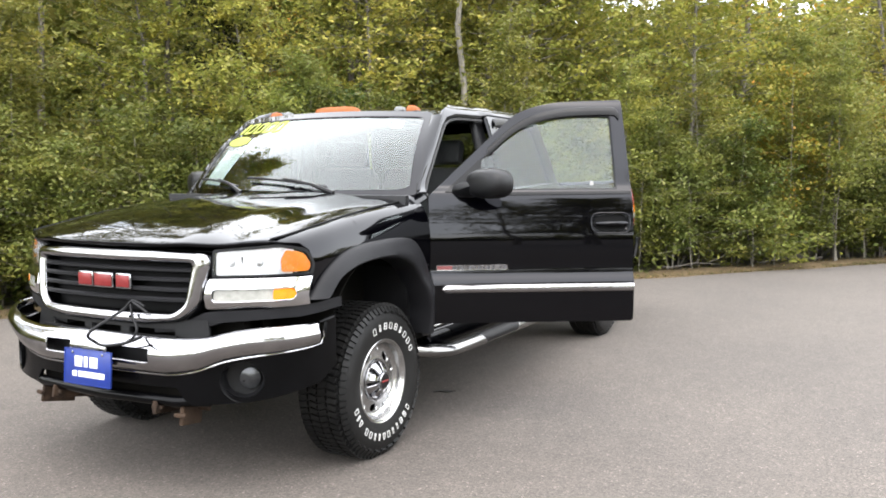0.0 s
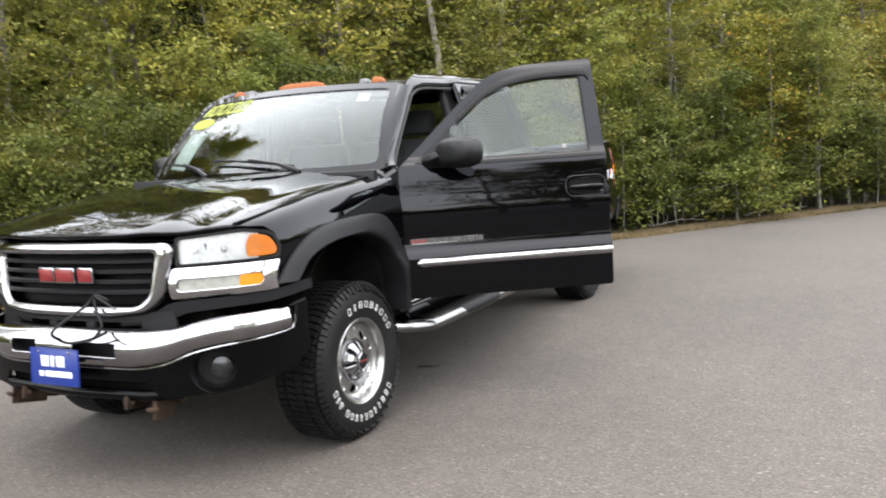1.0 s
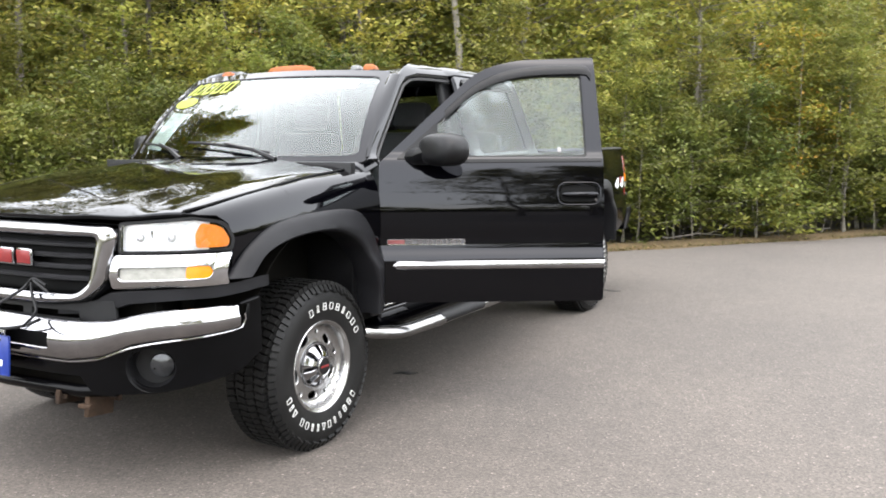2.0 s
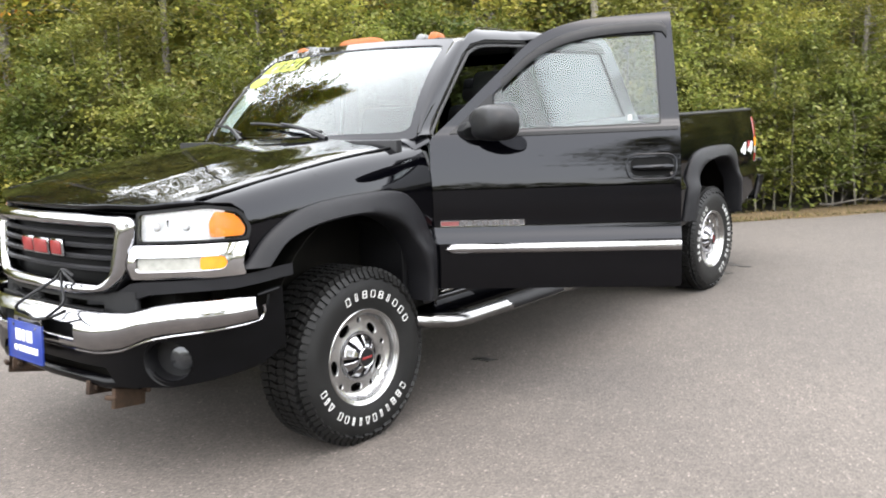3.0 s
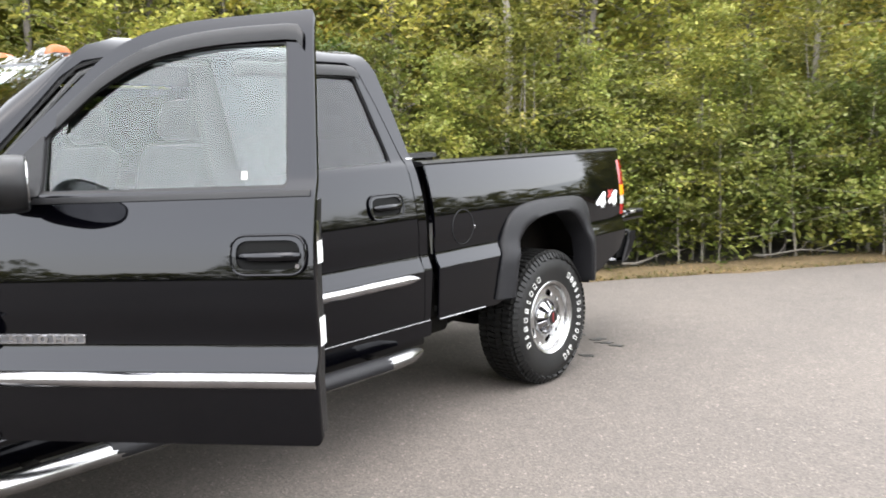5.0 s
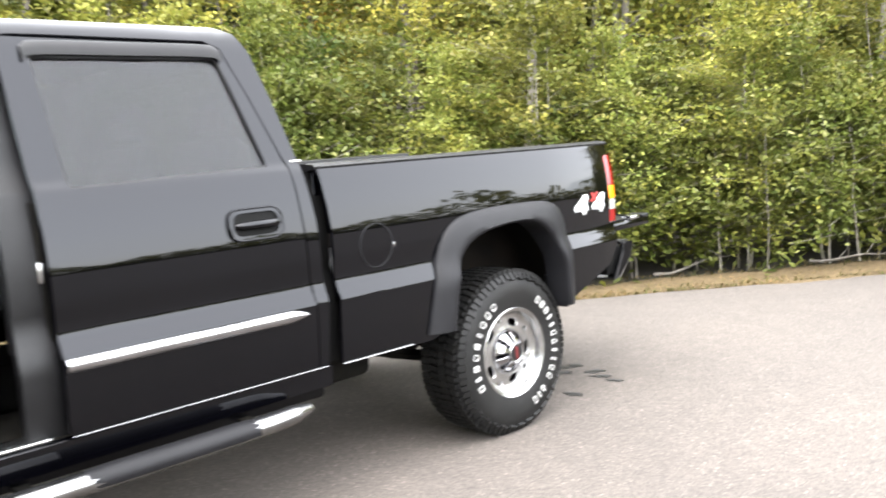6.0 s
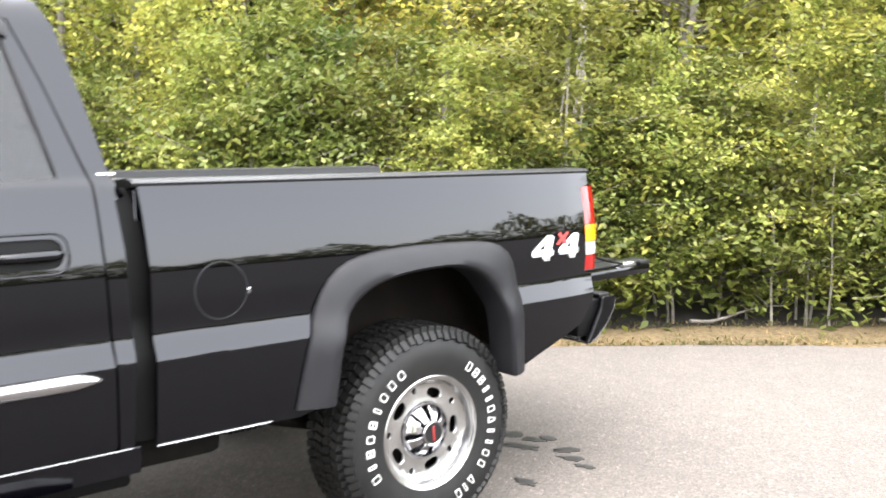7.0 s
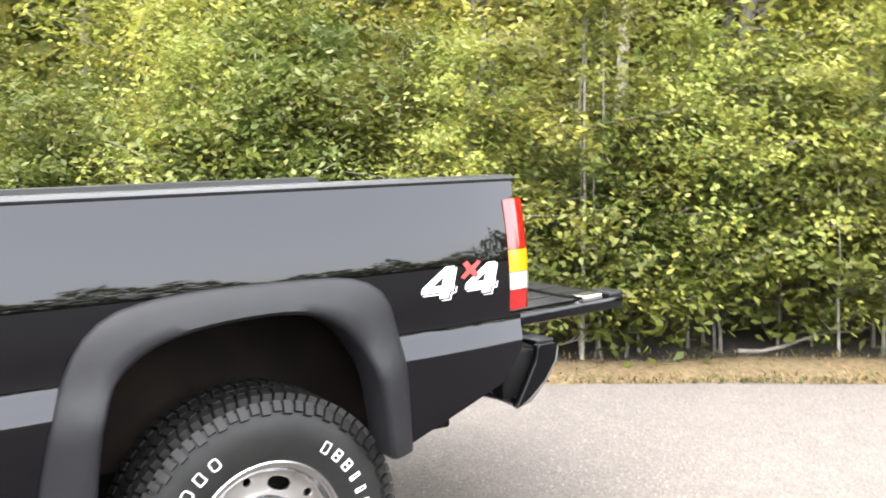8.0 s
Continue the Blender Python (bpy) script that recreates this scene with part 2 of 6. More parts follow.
def ellipse(cu, cv, ru, rv, n=24):
    return [(cu + ru * math.cos(2 * math.pi * i / n), cv + rv * math.sin(2 * math.pi * i / n)) for i in range(n)]


def sheet(name, outline, F, material, parent, holes=(), thick=0.012, step=0.06, label="", flip=False):
    """A bent panel: an outline in (u, v), with holes, laid on the surface F(u, v) and given thickness inwards."""
    bm = bmesh.new()
    edges = []
    for loop in (outline, *holes):
        vs = [bm.verts.new((u, v, 0)) for u, v in loop]
        edges += [bm.edges.new((vs[i], vs[(i + 1) % len(vs)])) for i in range(len(vs))]
    bmesh.ops.triangle_fill(bm, edges=edges, use_beauty=True, use_dissolve=False, normal=(0, 0, 1))
    us, vs = [p[0] for p in outline], [p[1] for p in outline]
    su, sv = step if isinstance(step, tuple) else (step, step)
    for lo, hi, axis, st in ((min(us), max(us), 0, su), (min(vs), max(vs), 1, sv)):
        for k in range(int(lo / st) - 1, int(hi / st) + 2):
            at = k * st + 0.00137
            if lo < at < hi:
                co, no = [0, 0, 0], [0, 0, 0]
                co[axis], no[axis] = at, 1
                bmesh.ops.bisect_plane(bm, geom=bm.verts[:] + bm.edges[:] + bm.faces[:], plane_co=co, plane_no=no, dist=1e-5)
    bm.verts.index_update()
    flat = [(v.co.x, v.co.y) for v in bm.verts]
    e = 2e-3
    top, nor = [], []
    for u, v in flat:
        p = Vector(F(u, v))
        a, b = Vector(F(u + e, v)) - Vector(F(u - e, v)), Vector(F(u, v + e)) - Vector(F(u, v - e))
        q = a.cross(b).normalized()
        top.append(p)
        nor.append(-q if flip else q)
    faces = [[v.index for v in (f.verts if (f.normal.z > 0) != flip else reversed(f.verts))] for f in bm.faces]
    n = len(top)
    verts = top + [p - q * thick for p, q in zip(top, nor)]
    normals = nor + [-q for q in nor]
    faces += [[i + n for i in reversed(f)] for f in faces]
    count = len(bm.faces)
    around = set()
    for f in faces[:count]:
        for i in range(len(f)):
            around.add((f[i], f[(i + 1) % len(f)]))
    for i, j in [(i, j) for i, j in around if (j, i) not in around]:
        side = (top[j] - top[i]).cross(nor[i] + nor[j])
        side = side.normalized() if side.length > 0 else nor[i]
        k = len(verts)
        verts += [top[i], top[j], top[j] - nor[j] * thick, top[i] - nor[i] * thick]
        normals += [(side + nor[i] * 0.8).normalized(), (side + nor[j] * 0.8).normalized(), side, side]
        faces.append([k + 1, k, k + 3, k + 2])
    bm.free()
    return part(name, arrays(name, verts, faces, material, normals), material, parent, label)


def loft(name, loops, material, parent, label="", closed=True, caps=True, flat_over=40, ring=False):
    """A skin over loops of equal length."""
    bm = bmesh.new()
    rows = [[bm.verts.new(p) for p in loop] for loop in loops]
    k = len(rows[0])
    pairs = list(zip(rows, rows[1:])) + ([(rows[-1], rows[0])] if ring else [])
    for a, b in pairs:
        for i in range(k if closed else k - 1):
            bm.faces.new((a[i], a[(i + 1) % k], b[(i + 1) % k], b[i]))
    if caps and closed and not ring:
        bm.faces.new(list(reversed(rows[0])))
        bm.faces.new(rows[-1])
    bmesh.ops.recalc_face_normals(bm, faces=bm.faces[:])
    return part(name, bm, material, parent, label, flat_over=flat_over)


def tube(name, path, r, material, parent, label="", n=10, flatten=1.0, caps=True):
    """A round bar along a path; r is one radius or one for each point."""
    pts = [Vector(p) for p in path]
    loops, side = [], None
    for i, p in enumerate(pts):
        d = (pts[min(i + 1, len(pts) - 1)] - pts[max(i - 1, 0)]).normalized()
        if side is None:
            side = d.cross(Vector((0, 0, 1)) if abs(d.z) < 0.9 else Vector((0, 1, 0))).normalized()
        side = (side - d * side.dot(d)).normalized()
        up = side.cross(d)
        rad = r[i] if isinstance(r, (list, tuple)) else r
        loops.append([p + side * rad * math.cos(a) + up * rad * flatten * math.sin(a) for a in (2 * math.pi * j / n for j in range(n))])
    return loft(name, loops, material, parent, label, caps=caps)


def box(bm, lo, hi, bevel=0.004, m=None, segments=2):
    """A box with rounded edges, added to bm."""
    c = [(a + b) / 2 for a, b in zip(lo, hi)]
    s = [b - a for a, b in zip(lo, hi)]
    t = Matrix.Translation(c) @ Matrix.Diagonal((*s, 1))
    made = bmesh.ops.create_cube(bm, size=1, matrix=(m @ t) if m else t)["verts"]
    if bevel:
        bmesh.ops.bevel(bm, geom=list({e for v in made for e in v.link_edges}), offset=bevel, segments=segments, profile=0.5, affect="EDGES")
    return bm


def boxed(name, lo, hi, material, parent=None, label="", bevel=0.004, m=None):
    return part(name, box(bmesh.new(), lo, hi, bevel, m), material, parent, label)


def lathe(name, profile, material, parent, label="", n=48, flat_over=35, closed=False):
    """Turned about the x axis: the profile is (x, radius)."""
    loops = []
    for i in range(n):
        a = 2 * math.pi * i / n
        loops.append([(x, r * math.cos(a), r * math.sin(a)) for x, r in profile])
    return loft(name, loops, material, parent, label, closed=closed, caps=False, flat_over=flat_over, ring=True)


def empty(name, m=None, label="", category="", group="", kind=""):
    ob = new(name)
    ob.empty_display_size = 0.2
    if m is not None:
        ob.matrix_world = m
    return tagged(ob, label, category, group, kind)


# ---- ground, verge and woods ----
# The edge of the asphalt runs along ALONG, EDGE metres from the origin towards the woods.
ALONG, WOODS = Vector((0.643, 0.766, 0)), Vector((-0.766, 0.643, 0))
EDGE = 5.15


def spot(s, n, z=0.0):
    return ALONG * s + WOODS * n + Vector((0, 0, z))


def ground():
    bm = bmesh.new()
    bmesh.ops.create_grid(bm, x_segments=40, y_segments=40, size=600)
    tagged(part("ground", bm, SOIL, smooth=False), "forest floor of brown leaf litter and soil", "ground", kind="structure").location.z = -0.05
    rng = random.Random(4)
    bm = bmesh.new()
    rim = []
    for i in range(401):
        s = -100 + i * 0.5
        rim.append(bm.verts.new(spot(s, EDGE + 0.06 * noise.noise(Vector((s * 0.9, 3, 0))) + rng.uniform(-0.02, 0.02), 0.0)))
    low = [bm.verts.new(v.co - Vector((0, 0, 0.08))) for v in rim]
    for i in range(400):
        bm.faces.new((rim[i], rim[i + 1], low[i + 1], low[i]))
    back = [bm.verts.new(spot(-100, -60)), bm.verts.new(spot(100, -60))]
    bm.faces.new(list(reversed(rim)) + back)
    bmesh.ops.recalc_face_normals(bm, faces=bm.faces[:])
    tagged(part("pavement", bm, ASPHALT, smooth=False), "worn grey asphalt lot with fine stony grain", "asphalt", kind="structure")


ground()


def leaf_mesh(name, centres, sizes, rng, material, droop=0.62, wide=0.62):
    """Many single leaves, each folded along its midrib, in one mesh."""
    n = len(centres)
    up = np.stack([rng.normal(0, droop, n), rng.normal(0, droop, n), np.ones(n)], 1)
    up /= np.linalg.norm(up, axis=1)[:, None]
    d = rng.normal(0, 1, (n, 3))
    d -= up * (d * up).sum(1)[:, None]
    d /= np.linalg.norm(d, axis=1)[:, None]
    side = np.cross(up, d)
    L = sizes[:, None]
    fold = rng.uniform(0.05, 0.35, n)[:, None]
    pts = []
    for a, b, c in ((0, 0, 0), (0.40, 0.5, 1), (1.15, 0, -0.7), (0.40, -0.5, 1)):
        pts.append(centres + d * (a - 0.5) * L + side * b * wide * L + up * c * fold * 0.3 * L)
    verts = np.stack(pts, 1).reshape(-1, 3)
    base = (np.arange(n) * 4)[:, None]
    faces = np.concatenate([base + np.array([[0, 1, 2]]), base + np.array([[0, 2, 3]])], 1).reshape(-1, 3)
    me = bpy.data.meshes.new(name)
    me.vertices.add(len(verts))
    me.vertices.foreach_set("co", verts.ravel())
    me.loops.add(faces.size)
    me.loops.foreach_set("vertex_index", faces.ravel().astype(np.int32))
    me.polygons.add(len(faces))
    me.polygons.foreach_set("loop_start", (np.arange(len(faces)) * 3).astype(np.int32))
    me.update(calc_edges=True)
    me.materials.append(material)
    return me


def limb(bm, a, b, ra, rb, n=6):
    d = (b - a).normalized()
    side = d.cross(Vector((0.3, 0.9, 0.1))).normalized()
    up = side.cross(d)
    rows = [[bm.verts.new(p + (side * math.cos(t) + up * math.sin(t)) * r) for t in (2 * math.pi * j / n for j in range(n))] for p, r in ((a, ra), (b, rb))]
    for i in range(n):
        bm.faces.new((rows[0][i], rows[0][(i + 1) % n], rows[1][(i + 1) % n], rows[1][i]))
    bm.faces.new(rows[1])


def tree(seed, height, spread, twigs, per_twig, leaf, low, foliage, bark, radius, name="tree", stems=1):
    """Tapered stems with limbs, and a crown of single leaves in clumps at the limbs' ends."""
    r, rng = random.Random(seed), np.random.default_rng(seed)
    root = empty(name)
    lines = []
    for k in range(stems):
        p = Vector((r.uniform(-0.12, 0.12) * stems, r.uniform(-0.12, 0.12) * stems, -0.06))
        lean = Vector((r.uniform(-0.10, 0.10), r.uniform(-0.10, 0.10), 1))
        line = [p]
        h = height * (1 if k == 0 else r.uniform(0.6, 0.9))
        for i in range(9):
            line.append(line[-1] + (lean + Vector((r.uniform(-0.1, 0.1), r.uniform(-0.1, 0.1), 0))) * (h / 9))
        tube("trunk", line, [radius * (1.15 if i == 0 else 1 - i / 9 * 0.85) for i in range(10)], bark, root, n=8)
        lines.append(line)
    bm = bmesh.new()
    centres = []
    for i in range(twigs):
        line = lines[i % stems]
        f = low + (1 - low) * ((i + r.random()) / twigs) ** 0.9
        j = min(int(f * 9), 8)
        start = line[j].lerp(line[j + 1], f * 9 - j)
        reach = spread * (math.sin(min(1.0, (f - low) / (1 - low) * 0.75 + 0.30) * math.pi) * 0.75 + 0.25) * r.uniform(0.45, 1.1)
        a = r.uniform(0, 2 * math.pi)
        end = start + Vector((math.cos(a) * reach, math.sin(a) * reach, reach * r.uniform(-0.15, 0.55)))
        limb(bm, start, end, radius * 0.28 * (1.1 - f), 0.003, 5)
        m = per_twig
        along = rng.uniform(0.30, 1.08, m)[:, None]
        pts = np.array(start)[None] * (1 - along) + np.array(end)[None] * along
        pts += rng.normal(0, 1, (m, 3)) * np.array([0.115, 0.115, 0.06]) * (0.5 + 0.5 * spread) * (0.45 + along * 0.75)
        centres.append(pts)
    centres = np.concatenate(centres)
    centres = centres[centres[:, 2] > 0.05]
    tagged(part("twig_work", bm, bark, root), kind="stuff")
    tagged(part("crown", leaf_mesh("crown", centres, rng.uniform(0.6, 1.25, len(centres)) * leaf, rng, foliage), foliage, root), kind="stuff")
    return root


def woods():
    r = random.Random(11)
    kinds = []
    for i in range(6):
        t = tree(100 + i, 2.1 + 0.36 * i, 1.05, 84, 112, 0.058, 0.18 if i < 4 else 0.10, LEAF_DEEP_SHADED if i < 2 else LEAF if i != 3 else LEAF_YELLOW, PALE_BARK if i % 2 else BARK, 0.016, "sapling", 2 + i % 2)
        kinds.append(tagged(t, "leafy young broadleaf sapling, green with some yellowing leaves" if i != 3 else "young broadleaf sapling with yellow and orange leaves", "tree", "saplings along the edge of the woods"))
    shrubs = []
    for i in range(3):
        t = tree(300 + i, 1.3 + 0.35 * i, 0.75, 44, 80, 0.062, 0.20, LEAF_DEEP_SHADED if i else LEAF, PALE_BARK, 0.012, "shrub", 4)
        shrubs.append(tagged(t, "low leafy shrub with thin pale stems", "shrub", "shrubs along the verge"))
    tall = []
    for i in range(4):
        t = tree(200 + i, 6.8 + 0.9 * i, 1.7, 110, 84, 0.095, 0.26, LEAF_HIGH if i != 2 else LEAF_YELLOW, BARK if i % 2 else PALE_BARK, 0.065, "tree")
        tall.append(tagged(t, "tall slim broadleaf tree with a grey trunk" if i != 2 else "tall slim tree turning yellow and orange", "tree", "trees of the woods"))
    first = {}
    spots = []
    s = -9.0
    while s < 24:
        spots.append((kinds, s, r.uniform(5.85, 6.5)))
        if r.random() < 0.8:
            spots.append((kinds, s + 0.35, r.uniform(6.6, 7.5)))
        if r.random() < (0.30 if s < 4.5 else 0.55):
            spots.append((shrubs, s + r.uniform(-0.3, 0.3), r.uniform(5.75, 6.05)))
        s += r.uniform(0.62, 0.95)
    s = -10.0
    while s < 27:
        if (s > 1.5 and not 2.2 < s < 5.6 and not 11 < s < 15.5) or r.random() < 0.55:
            spots.append((tall, s, r.uniform(7.4, 9.0)))
        if (s > 0 and not 12 < s < 15.5) or r.random() < 0.35:
            spots.append((tall, s + 0.7, r.uniform(9.5, 12.0)))
        s += r.uniform(1.2, 1.9)
    for s in (-6.0, -4.8, -3.4):
        spots.append((tall, s, r.uniform(7.2, 8.6)))
    for pool, s, n in spots:
        i = r.choices(range(len(pool)), ([3, 3, 1, 0.3, 2, 1] if 9.2 < s < 11.2 else [4, 4, 2, 0.3, 2.5, 2.5] if s > 4.6 else [2.5, 2.5, 5, 0.7, 1, 1]) if pool is kinds else ([3, 3, 2.6, 3] if s < 1.5 else [3, 3, 1.6, 3]) if pool is tall else [1, 1, 1])[0]
        m = Matrix.Translation(spot(s, n, -0.05)) @ Matrix.Rotation(r.uniform(0, 6.28), 4, "Z") @ Matrix.Scale(r.uniform(0.85, 1.15) * (1.18 if pool is tall and s < -2.5 else 0.75 if pool is tall and s < 3.5 else 1), 4)
        src = pool[i]
        if src not in first:
            src.matrix_world = m
            first[src] = True
        else:
            c = copy_thing(src, m)
            c.scale = m.to_scale()
    # Slim bare-stemmed trees that stand clear above the saplings, and one very dark-leaved tree.
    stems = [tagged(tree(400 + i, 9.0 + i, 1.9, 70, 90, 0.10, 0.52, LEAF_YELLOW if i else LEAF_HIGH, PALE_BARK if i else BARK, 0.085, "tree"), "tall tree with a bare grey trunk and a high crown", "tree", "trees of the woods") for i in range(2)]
    for k, (s, n, size) in enumerate(((3.2, 10.0, 1.0), (4.68, 8.1, 0.9), (3.7, 9.3, 0.7), (6.6, 9.1, 0.8), (0.35, 9.0, 0.8), (5.9, 10.5, 1.0), (-1.6, 9.4, 0.9))):
        m = Matrix.Translation(spot(s, n, -0.05)) @ Matrix.Rotation(k * 1.3, 4, "Z") @ Matrix.Scale(size, 4)
        if k < 2:
            stems[k].matrix_world = m
        else:
            copy_thing(stems[k % 2], m).scale = m.to_scale()
    # Unseen trees, added to darken what the open door reflects.
    for k in range(7):
        a = -0.84 + 0.072 * k
        m = Matrix.Translation((20 * math.cos(a) + r.uniform(-2, 2), 20 * math.sin(a), -0.05)) @ Matrix.Rotation(k * 2.1, 4, "Z") @ Matrix.Scale(r.uniform(1.3, 1.8), 4)
        tagged(copy_thing(tall[k % 2], m), "unseen tall broadleaf tree added for reflections", "tree", "trees across the lot").scale = m.to_scale()
    dark = tree(420, 5.2, 1.0, 120, 90, 0.075, 0.10, LEAF_DARK, BARK, 0.06, "evergreen")
    dark.matrix_world = Matrix.Translation(spot(1.62, 8.8, -0.05))
    tagged(dark, "dark-leaved tree standing back among the broadleaf trees", "tree")
    for src in kinds + tall + shrubs:
        if src not in first:
            src.matrix_world = Matrix.Translation(spot(r.uniform(2, 10), 7.0, -0.05))
    # Dense undergrowth and the depth of the woods.
    rng = np.random.default_rng(5)
    n = 75000
    s, d = rng.uniform(-12, 28, n), 6.2 + rng.gamma(2.0, 1.6, n)
    z = 0.35 * ((d < 9.0) & (s < 11.5)) + rng.uniform(0, 1, n) ** 1.2 * np.clip(0.9 + (d - 6.0) * 1.1, 0, 6.0)
    pts = np.outer(s, ALONG) + np.outer(d, WOODS)
    pts[:, 2] = z
    # Low clumps along the front edge.
    k, each = 210, 60
    cs, cd, cz = rng.uniform(-7, 16, k), rng.uniform(5.75, 6.7, k), rng.uniform(0.12, 0.75, k)
    low = (np.outer(cs, ALONG) + np.outer(cd, WOODS) + np.outer(cz, (0, 0, 1)))[:, None] + rng.normal(0, 1, (k, each, 3)) * np.array([0.20, 0.20, 0.11])
    pts = np.concatenate([pts, low.reshape(-1, 3)])
    pts[:, 2] = np.maximum(pts[:, 2], 0.04)
    n = len(pts)
    ob = part("undergrowth", leaf_mesh("undergrowth", pts, rng.uniform(0.07, 0.12, n), rng, LEAF_DEEP_SHADED), LEAF_DEEP_SHADED)
    tagged(ob, "dense deep green undergrowth, the shade of the woods in its colour", "undergrowth", kind="stuff")
    n = 80000
    s, d = np.where(rng.random(n) < 0.6, rng.uniform(-14, 22, n), rng.uniform(-40, 60, n)), rng.uniform(13, 22, n)
    z = rng.uniform(0, 1, n) * np.where((s > 12) & (s < 24), 4.8 + 1.5 * np.sin(s * 2.3), np.where(s < 9, 7.2, 10.4) + 1.0 * np.sin(s * 0.7) + 0.8 * np.sin(s * 1.9 + 1))
    pts = np.outer(s, ALONG) + np.outer(d, WOODS)
    pts[:, 2] = z
    ob = part("far_woods", leaf_mesh("far_woods", pts, rng.uniform(0.3, 0.75, n), rng, LEAF, 1.3), LEAF)
    tagged(ob, "deep green woods behind the front trees", "woods", kind="stuff")
    # Tree line on the far side of the lot, seen only in the paint and glass.
    n = 26000
    a = rng.uniform(-2.75, 1.25, n)
    d = rng.uniform(36, 46, n)
    top = 3.6 + 0.7 * np.sin(a * 9) + 0.7 * np.sin(a * 23 + 1) + 0.5 * np.sin(a * 51 + 2)
    pts = np.stack([d * np.cos(a), d * np.sin(a), rng.uniform(0, 1, n) ** 1.5 * top * 1.25], 1)
    ob = part("tree_line", leaf_mesh("tree_line", pts, rng.uniform(0.5, 1.0, n), rng, LEAF), LEAF)
    tagged(ob, "distant dark tree line across the lot", "woods", kind="stuff")


woods()


def verge():
    # A low uneven bank of dry litter between the asphalt and the trees.
    bm = bmesh.new()
    rows = []
    for i in range(331):
        s = -20 + i * 0.15
        k = 0.10 * noise.noise(Vector((s * 0.8, 7, 0))) + 0.05 * noise.noise(Vector((s * 3.1, 2, 0)))
        wide = 0.72 + 0.18 * noise.noise(Vector((s * 0.5, 11, 0)))
        row = []
        for f, z in ((-0.02, -0.03), (0.0, 0.004), (0.15, 0.022), (0.4, 0.03), (0.7, 0.026), (1.0, 0.004), (1.2, -0.07)):
            lump = 0.018 * noise.noise(Vector((s * 4, f * 9, 1))) if 0 < f < 1 else 0
            row.append(bm.verts.new(spot(s, EDGE - 0.03 + k + f * wide, z + lump)))
        rows.append(row)
    for p, q in zip(rows, rows[1:]):
        for j in range(6):
            bm.faces.new((p[j], q[j], q[j + 1], p[j + 1]))
    bmesh.ops.recalc_face_normals(bm, faces=bm.faces[:])
    tagged(part("verge", bm, LITTER), "low bank of dry leaves and straw along the asphalt", "verge", kind="structure")
    rng = np.random.default_rng(8)
    n = 34000
    s, d = rng.uniform(-12, 28, n), EDGE - 0.05 + np.where(rng.random(n) < 0.5, np.abs(rng.normal(0.02, 0.2, n)), rng.uniform(0, 0.95, n))
    h = rng.uniform(0.010, 0.034, n) * np.where(rng.random(n) < 0.08, 2.0, 1)
    a = rng.uniform(0, 2 * np.pi, n)
    base = np.outer(s, ALONG) + np.outer(d, WOODS)
    base[:, 2] = 0.005
    side = np.stack([np.cos(a), np.sin(a), 0 * a], 1) * (rng.uniform(0.004, 0.009, n) + 0.0)[:, None]
    bend = np.stack([-np.sin(a), np.cos(a), 0 * a], 1) * (h * rng.uniform(0.3, 2.2, n))[:, None]
    up = np.outer(h, (0, 0, 1))
    verts = np.stack([base - side, base + side, base + side * 0.7 + bend * 0.4 + up * 0.6, base - side * 0.7 + bend * 0.4 + up * 0.6, base + bend + up], 1).reshape(-1, 3)
    faces = []
    for i in range(n):
        k = i * 5
        faces += [(k, k + 1, k + 2, k + 3), (k + 3, k + 2, k + 4)]
    ob = part("verge_grass", arrays("verge_grass", verts.tolist(), faces, DRY), DRY)
    tagged(ob, "strip of dry yellow grass along the asphalt edge", "grass", kind="stuff")


verge()


def fallen_branch(s, n, turn, long, seed):
    r = random.Random(seed)
    d = ALONG * math.cos(turn) + WOODS * math.sin(turn)
    p, line = spot(s, n, 0.05), []
    for i in range(8):
        line.append(p.copy())
        p = p + d * (long / 7) + Vector((r.uniform(-0.04, 0.04), r.uniform(-0.04, 0.04), r.uniform(-0.02, 0.035)))
    b = empty("fallen_branch", None, "thin dead grey branch lying among the shrubs", "branch", "fallen branches on the verge")
    tube("stem", line, [0.016 - 0.0017 * i for i in range(8)], BARK, b, n=6)
    for i in (2, 4, 5):
        side = WOODS * r.uniform(-0.35, 0.35) + d * 0.25 + Vector((0, 0, r.uniform(0.05, 0.25)))
        tube("twig", [line[i], line[i] + side * 0.6, line[i] + side + Vector((0, 0, 0.03))], [0.007, 0.005, 0.003], BARK, b, n=5)


for k, (s, n, turn, long) in enumerate(((5.6, 5.85, 0.3, 1.1), (7.2, 5.9, -0.15, 0.9), (8.9, 5.8, 0.2, 1.2), (10.4, 5.95, 2.9, 1.0), (3.9, 5.9, 0.1, 0.8))):
    fallen_branch(s, n, turn, long, 40 + k)


# ---- the pickup ----
# Truck frame: y runs from the front axle to the rear one, x towards the driver's side, the middle at x = 0.
WHEELBASE, HUB = 3.886, 0.405
TRUCK = empty("pickup_truck", None, "black crew-cab pickup truck, driver's door open, tailgate lowered", "pickup truck")

